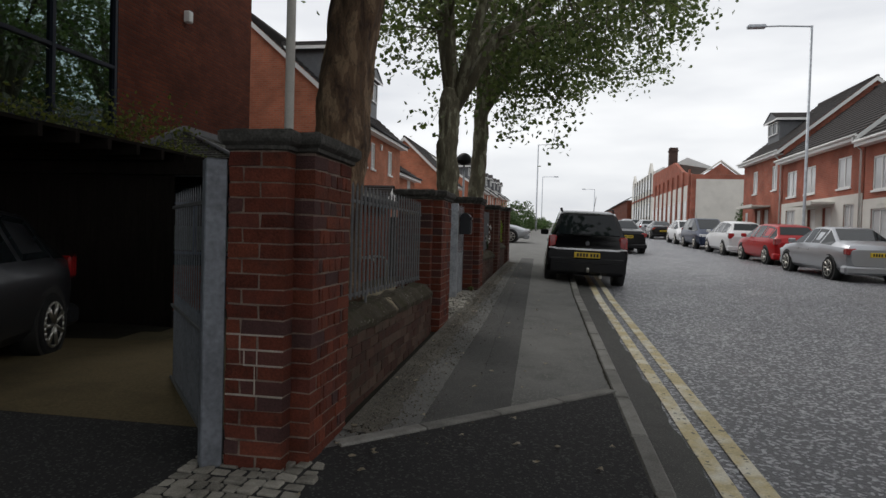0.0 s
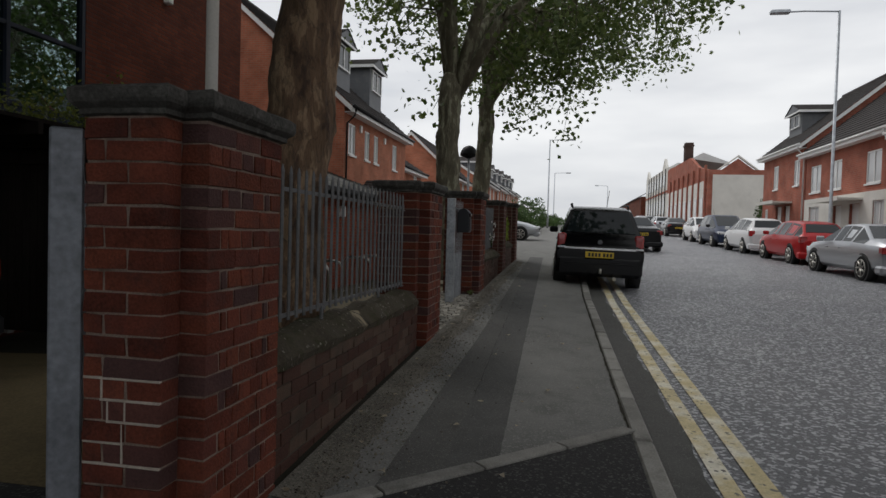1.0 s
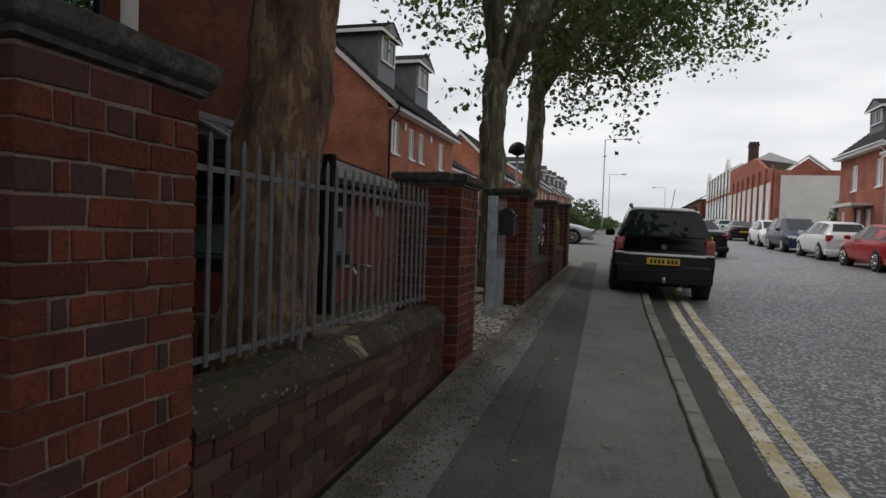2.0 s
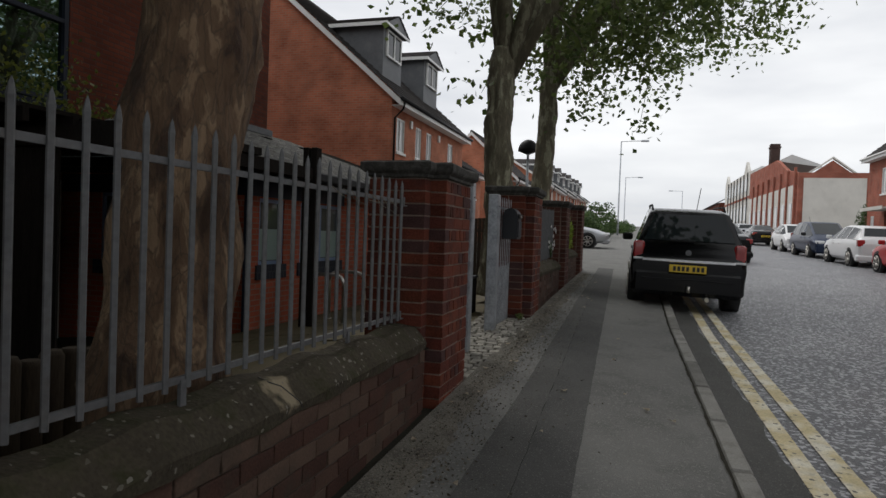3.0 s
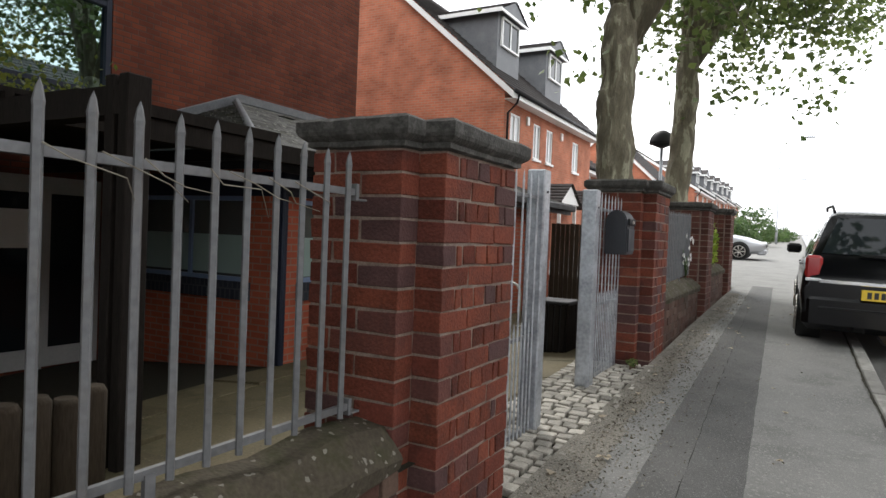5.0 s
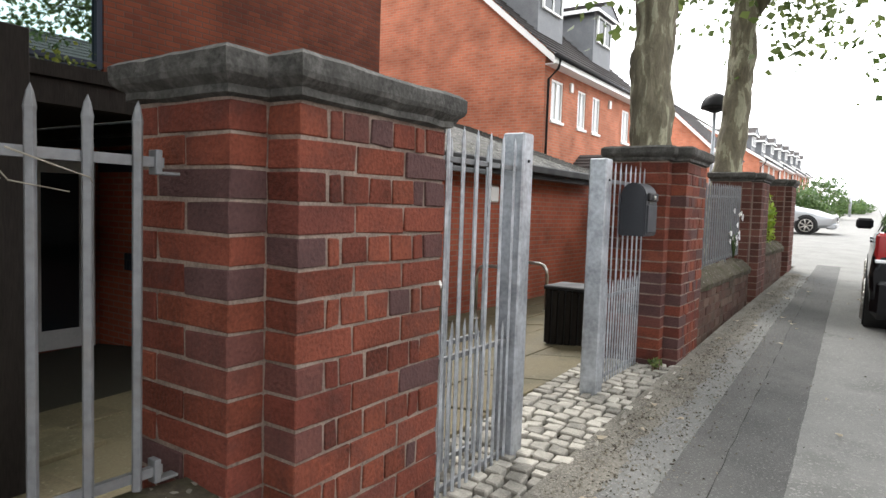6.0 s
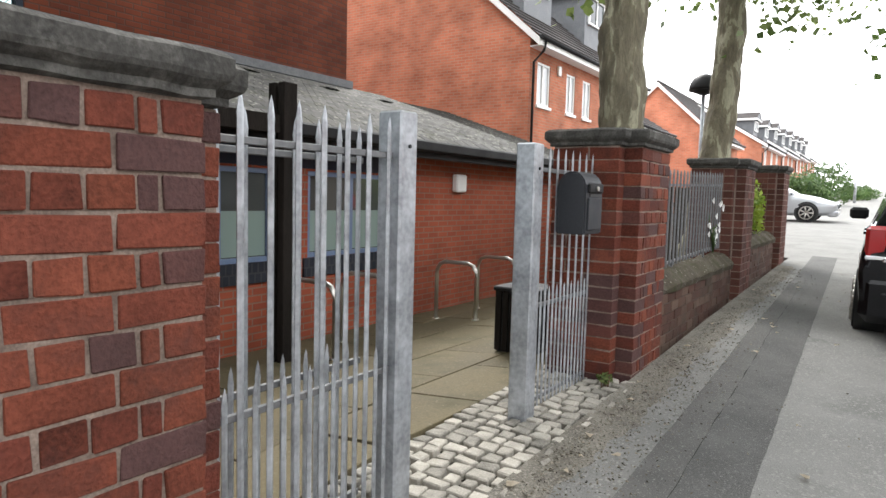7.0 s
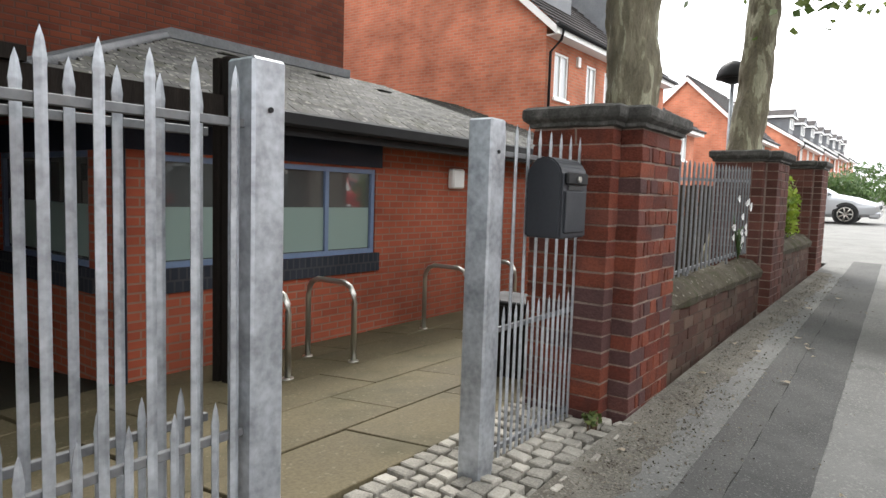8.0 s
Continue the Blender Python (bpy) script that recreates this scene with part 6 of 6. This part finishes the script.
pos[edge, 1] = 4.55 + rng.normal(0, 0.06, edge.sum())
pos[edge, 2] = 2.48 - rng.gamma(1.2, 0.1, edge.sum())
pos = pos[keep | edge]
n = len(pos)
nor = rng.normal(0, 1, (n, 3))
nor /= np.linalg.norm(nor, axis=1)[:, None]
u = np.cross(nor, rng.normal(0, 1, (n, 3)))
u /= np.linalg.norm(u, axis=1)[:, None]
v = np.cross(nor, u)
sc = rng.uniform(0.015, 0.036, n)[:, None]
me = bpy.data.meshes.new("climber")
me.from_pydata(np.stack([pos - u * sc, pos + v * sc * 0.6, pos + u * sc, pos - v * sc * 0.6], axis=1).reshape(-1, 3).tolist(), [], np.arange(n * 4).reshape(-1, 4).tolist())
me.materials.append(LEAF_CLIMB)
climber = tagged(new("climbing_plant", me), "straggly yellow-green climbing plant on the shelter roof", "climbing plant")

logs = thing("log_edging", "weathered round log edging beside the yard paving", "edging")
for i in range(15):
    y = 5.9 + 0.125 * i
    part("log", tube(bmesh.new(), [(-2.95, y, 0.1), (-2.95, y, 0.80 + 0.02 * math.sin(i * 2.3)), (-2.95, y, 0.83 + 0.02 * math.sin(i * 2.3))], [0.062, 0.062, 0.045], 10), TIMBER_FENCE, logs)

entrance = thing("entrance_door", "white framed glazed entrance door of the school", "door")
dz = yard_z(-7.9, 10) - 0.02
part("surround_wall", boxes((-8.35, -8.1, 8.6, 11.05, dz - 0.1, 2.95)), WALL_TALL, entrance)
part("door_frame", boxes((-8.1, -8.02, 9.5, 9.6, dz, 2.1), (-8.1, -8.02, 10.85, 10.95, dz, 2.1), (-8.1, -8.02, 9.6, 10.85, 2.0, 2.1), (-8.1, -8.02, 10.19, 10.26, dz, 2.0)), DOOR_WHITE_SHADED, entrance)
for a, b_ in ((9.6, 10.19), (10.26, 10.85)):
    lf = part("door_leaf", boxes((-8.08, -8.04, a, a + 0.08, dz + 0.02, 2.0), (-8.08, -8.04, b_ - 0.08, b_, dz + 0.02, 2.0), (-8.08, -8.04, a + 0.08, b_ - 0.08, dz + 0.02, dz + 0.25), (-8.08, -8.04, a + 0.08, b_ - 0.08, 1.9, 2.0)), DOOR_WHITE_SHADED, entrance)
    part("pane", boxes((-8.07, -8.05, a + 0.08, b_ - 0.08, dz + 0.25, 1.9)), GLASS_DARK, lf)
part("notice", boxes((-8.035, -8.03, 9.75, 10.1, 1.25, 1.7)), PLATE_W, entrance, "white paper notice")

# dark close-boarded fence at the far end of the yard
back_fence = thing("board_fence", "dark weathered board fence across the yard", "fence")
for i in range(34):
    x = -4.95 + 0.105 * i
    part("board", boxes((x, x + 0.095, 19.42, 19.445, 0.1, 1.95 + 0.01 * math.sin(i * 1.9))), TIMBER_FENCE, back_fence)
part("rail", boxes((-4.95, -1.4, 19.445, 19.5, 1.6, 1.68)), TIMBER, back_fence)

# gabled porches of the brick house
for y in (24.7, 27.3):
    porch = thing("porch", "small tiled porch with a white gable", "porch", "porches of the brick house")
    pz = gz(y)
    for yy in (y - 0.75, y + 0.69):
        part("post", boxes((-6.4, -6.3, yy, yy + 0.06, pz - 0.1, 2.75)), WHITE, porch)
    rf = bmesh.new()
    tiled_slope(rf, (-7.4, y - 0.95, 2.7), (-6.2, y - 0.95, 2.7), (-7.4, y, 3.3), (-6.2, y, 3.3), 6, 0.03)
    tiled_slope(rf, (-7.4, y + 0.95, 2.7), (-6.2, y + 0.95, 2.7), (-7.4, y, 3.3), (-6.2, y, 3.3), 6, 0.03)
    part("roof", rf, TILE, porch)
    part("gable", prism(bmesh.new(), [(y - 0.9, 2.68), (y + 0.9, 2.68), (y, 3.26)], "x", -6.32, -6.27), WHITE, porch)

# pale flowers tied to the railing
flowers = thing("flowers", "pale faded flowers tied to the railing", "flowers")
rnd = random.Random(4)
for i in range(16):
    x, y, z = -1.5 + rnd.uniform(-0.05, 0.05), 15.15 + rnd.uniform(-0.2, 0.2), 1.5 + rnd.uniform(-0.25, 0.25)
    bm = bmesh.new()
    for k in range(6):
        a = math.tau * k / 6
        p = [bm.verts.new((x + 0.02, y + 0.035 * math.cos(a + d), z + 0.035 * math.sin(a + d))) for d in (-0.5, 0.5)]
        bm.faces.new((bm.verts.new((x, y, z)), *p))
    part("blossom", bm, WHITE, flowers)
bm = bmesh.new()
for i in range(8):
    tube(bm, [(-1.5, 15.15, 1.15), (-1.5 + rnd.uniform(-0.05, 0.05), 15.15 + rnd.uniform(-0.2, 0.2), 1.5 + rnd.uniform(-0.2, 0.2))], 0.005, 4)
part("stems", bm, LEAF_HEDGE, flowers)

# a dried climber caught on the first railing
vine = thing("dried_tendril", "thin dried climber stems caught on the railing", "plant stems")
rnd = random.Random(41)
for k in range(7):
    y, z = 6.62 + 0.13 * k + rnd.uniform(-0.05, 0.05), 1.735 - 0.002 * k
    path = [(-1.525, y, z + 0.012), (-1.522, y + rnd.uniform(0.04, 0.12), z - rnd.uniform(0.01, 0.03)), (-1.524, y + rnd.uniform(0.1, 0.2), z - rnd.uniform(0.02, 0.06)), (-1.53, y + rnd.uniform(0.12, 0.26), z - rnd.uniform(0.05, 0.13))]
    part("stem", tube(bmesh.new(), path, [0.0022, 0.002, 0.0017, 0.0012], 5), TIMBER_PALE, vine)

# litter of fallen leaves
rnd = random.Random(9)
for i in range(70):
    x = rnd.uniform(-1.28, 0.5) if i % 3 else rnd.uniform(-1.28, -0.95)
    y = rnd.uniform(3.2, 17.0)
    z = gz(y) - 0.03 * (x + 1.3) + 0.022
    bm = bmesh.new()
    r = rnd.uniform(0.012, 0.03)
    a0 = rnd.uniform(0, 6)
    ring = [bm.verts.new((x + r * (1 + 0.4 * math.cos(3 * a)) * math.cos(a + a0), y + r * (1 + 0.4 * math.cos(3 * a)) * math.sin(a + a0), z + 0.006 * math.sin(2 * a + i))) for a in [math.tau * k / 9 for k in range(9)]]
    bm.faces.new(ring)
    tagged(part("fallen_leaf", bm, LEAF_AUTUMN), "small dry leaf lying on the footway", "leaf", "fallen leaves")

# loose grit and pebbles along the wall foot
rng = np.random.default_rng(33)
n = 26000
gx, gy = -1.315 + rng.gamma(1.5, 0.14, n), rng.uniform(4.2, 19.0, n)
gy[:9000] = rng.uniform(4.2, 13.0, 9000)
verts, faces = [], []
for i in range(n):
    r = 0.002 + 0.0125 * rng.random() ** 3
    z = foot_z(gx[i], gy[i]) + (0.007 if gx[i] < -1.15 else 0.004)
    c_ = np.array([gx[i], gy[i], z])
    for q in rng.normal(0, 1, (4, 3)):
        verts.append(tuple(c_ + q / np.linalg.norm(q) * r * np.array([1, 1, 0.7])))
    k = 4 * i
    faces += [(k, k + 1, k + 2), (k, k + 2, k + 3), (k, k + 3, k + 1), (k + 1, k + 3, k + 2)]
me = bpy.data.meshes.new("grit")
me.from_pydata(verts, [], faces)
me.materials.append(GRIT)
tagged(new("grit", me), "loose grit and small stones along the wall", "grit", "", "stuff")

# ---- pieces: slates, bricks, setts and flags ----
slate_count = 0
rest = bmesh.new()
slope_len = math.hypot(ex + 8.1, ridge_z - WZ)
pitch_deg = math.degrees(math.atan2(ridge_z - WZ, ex + 8.1))
rows_n = 24
for r in range(rows_n):
    f = (r + 0.5) / rows_n
    x, z = ex + (-8.1 - ex) * f, WZ + (ridge_z - WZ) * f
    y_start = ey + (13.2 - ey) * f
    k = 0
    y = y_start + (0.13 if r % 2 else 0)
    while y < 17.4:
        wid = 0.26
        if slate_count < 300:
            piece("slate", slope_len / rows_n * 1.3, wid - 0.007, 0.03, SLATE, wing, Matrix.Translation((x, y + wid / 2, z + 0.018)) @ pose(0, 0, 0, 0, pitch_deg + 9.0 + random.uniform(-0.8, 0.8), random.uniform(-1.2, 1.2)), 0.003)
            slate_count += 1
        else:
            tilt = Matrix.Translation((x, y + wid / 2, z + 0.018)) @ pose(0, 0, 0, 0, pitch_deg + 9.0 + random.uniform(-0.8, 0.8), random.uniform(-1.2, 1.2)) @ Matrix.Diagonal((slope_len / rows_n * 1.3, wid - 0.007, 0.03, 1))
            bmesh.ops.create_cube(rest, size=1, matrix=tilt)
        y += wid
tiled_slope(rest, (ex, 17.4, WZ), (ex, WY1, WZ), (-8.1, 17.4, ridge_z), (-8.1, WY1, ridge_z), rows_n, 0.02, 6)
part("far_slating", rest, SLATE_JOINED, wing)["kind"] = "stuff"
hip = bmesh.new()
for r in range(24):
    f0, f1 = r / 24, (r + 1.1) / 24
    for k in range(12):
        def on(f, g):
            return Vector((ex, ey, WZ)).lerp(Vector((-8.1, 13.2, ridge_z)), f).lerp(Vector((-8.1, ey, WZ)).lerp(Vector((-8.1, 13.2, ridge_z)), f), g)
        q = [on(f0, k / 12), on(f0, (k + 0.98) / 12), on(min(1, f1), (k + 0.98) / 12), on(min(1, f1), k / 12)]
        up = [Vector((0, -0.008, 0.026)), Vector((0, -0.008, 0.026)), Vector((0, 0, 0.006)), Vector((0, 0, 0.006))]
        vs = [hip.verts.new(p + o) for p, o in zip(q, up)]
        hip.faces.new(vs)
        hip.faces.new((hip.verts.new(q[0]), hip.verts.new(q[1]), vs[1], vs[0]))
part("hip_slating", hip, SLATE_JOINED, wing)["kind"] = "stuff"
for y, f in ((13.7, 0.83), (15.2, 0.8), (16.4, 0.76)):
    piece("slipped_slate", 0.2, 0.3, 0.02, SLATE, wing, Matrix.Translation((ex + (-8.1 - ex) * f, y, WZ + (ridge_z - WZ) * f + 0.05)) @ pose(0, 0, 0, 0, pitch_deg - 14, 8))

for index, (pier, x0, x1, face, ya, yb, y0, y1, base, top) in enumerate(PIERS):
    courses = int((top - base + 0.1) / COURSE)
    near = index < 3
    spare = bmesh.new()
    for r in range(courses):
        z = top - 0.006 - COURSE * (r + 0.5)
        odd = (r + index) % 2
        if near:
            brick_run(pier, "y", face - 0.125, face, y0 - 0.0055, y1 + 0.0055, MIXED if odd else STRETCH3, z, BRICK)
            brick_run(pier, "x", ya, y0 - 0.008, x0 - 0.0055, x1 + 0.0055, [0.75, 2.1] if odd else [1.6, 1.3], z, BRICK)
            brick_run(pier, "x", y1 + 0.008, yb, x0 - 0.0055, x1 + 0.0055, [2, 2] if odd else [1.2, 2.4], z, BRICK)
        else:
            for a0, a1, pat in ((y0, y1, MIXED if odd else STRETCH3),):
                tot, a = sum(pat), a0
                for p in pat:
                    L_ = p / tot * (a1 - a0)
                    box(spare, face - 0.1, face + random.uniform(-0.002, 0.002), a + 0.005, a + L_ - 0.005, z - CH / 2, z + CH / 2)
                    a += L_
            for a, b_ in ((ya, y0), (y1, yb)):
                box(spare, x1 - 0.1, x1, a + 0.005, b_ - 0.005, z - CH / 2, z + CH / 2)
            for yy, y2 in ((ya, ya + 0.1), (yb - 0.1, yb)):
                for a, b_ in (((x0, x0 + 0.22), (x0 + 0.22, x1 - 0.1)) if odd else ((x0, x0 + 0.11), (x0 + 0.11, x1 - 0.1))):
                    box(spare, a + 0.005, b_ - 0.005, yy, y2, z - CH / 2, z + CH / 2)
    if near:
        spare.free()
    else:
        part("bricks", spare, BRICK_JOINED, pier)["kind"] = "stuff"

for index, (w, y0, y1, base, top) in enumerate(LOW_WALLS):
    courses = int((top - base + 0.12) / COURSE)
    n = max(1, round((y1 - y0) / 0.232))
    for r in range(courses):
        z = top - 0.006 - COURSE * (r + 0.5)
        pat = [1] * n if r % 2 else [0.5] + [1] * (n - 1) + [0.5]
        brick_run(w, "y", -1.51, -1.40 + random.uniform(-0.002, 0.002), y0, y1, pat, z, BRICK_LOW)

setts = thing("setts", "worn pale granite setts laid across the gateway", "paving setts", kind="structure")
rnd = random.Random(15)
structure("sett_bed", boxes((-1.95, -1.28, 8.74, 11.9, 0.1, gz(8.74) - 0.06)), GROUT, "dirt bed under the granite setts", "paving")
y = 8.76
while y < 11.84:
    dy = rnd.uniform(0.085, 0.105)
    x = -1.955
    while x < -1.30:
        dx = rnd.uniform(0.08, 0.13)
        piece("sett", round(min(dx, -1.27 - x), 2) - 0.019, round(dy, 2) - 0.019, 0.09, SETT, setts, Matrix.Translation((x + dx / 2, y + dy / 2, gz(y + dy / 2) - 0.036 + rnd.uniform(-0.006, 0.006))) @ pose(0, 0, 0, 2.3 + rnd.uniform(-2.5, 2.5), rnd.uniform(-2.5, 2.5), rnd.uniform(-4, 4)), 0.006)
        x += dx
    y += dy
y = 2.6
while y < 3.68:
    dy = rnd.uniform(0.085, 0.105)
    x = -2.0
    while x < -1.28:
        dx = rnd.uniform(0.08, 0.13)
        piece("sett", round(dx, 2) - 0.019, round(dy, 2) - 0.019, 0.09, SETT, setts, Matrix.Translation((x + dx / 2, y + dy / 2, gz(y + dy / 2) - 0.034 + rnd.uniform(-0.006, 0.006))) @ pose(0, 0, 0, 2.3 + rnd.uniform(-2.5, 2.5), rnd.uniform(-2.5, 2.5), rnd.uniform(-4, 4)), 0.006)
        x += dx
    y += dy

flags = thing("flags", "damp greenish concrete paving flags in the yard", "paving flags", kind="structure")
for i in range(15):
    for j in range(6):
        x, y = -4.68 + 0.602 * j, 7.0 + 0.9 * i + (0.45 if j % 2 else 0)
        if x + 0.3 > -1.9 or y > 19.2:
            continue
        fall = math.degrees(math.atan(0.097 * min(1, max(0, (y - 5.5) / 3.5))))
        rise = 2.29 if y < 10.6 else 0.0
        piece("flag", 0.594, 0.892, 0.06, FLAG, flags, Matrix.Translation((x, y, yard_z(x, y) - 0.028 + rnd.uniform(-0.003, 0.003))) @ pose(0, 0, 0, rise + rnd.uniform(-0.25, 0.25), -fall + rnd.uniform(-0.25, 0.25), 0), 0.004)

# pale repointed joints on the drive's pier
pier = PIERS[0][0]
yj = PIERS[0][4]
for xa, xb, za, zb in ((-1.776, -1.435, 0.893, 0.903), (-1.697, -1.688, 0.818, 0.893), (-1.70, -1.435, 0.808, 0.818), (-1.669, -1.661, 0.732, 0.808), (-1.592, -1.584, 0.732, 0.808),
                       (-1.67, -1.435, 0.722, 0.732), (-1.604, -1.596, 0.561, 0.722), (-1.776, -1.604, 0.637, 0.646), (-1.776, -1.435, 0.551, 0.561)):
    part("repointed_joint", boxes((xa, xb, yj - 0.004, yj + 0.012, za, zb), bevel=0.002), PALE_MORTAR, pier)
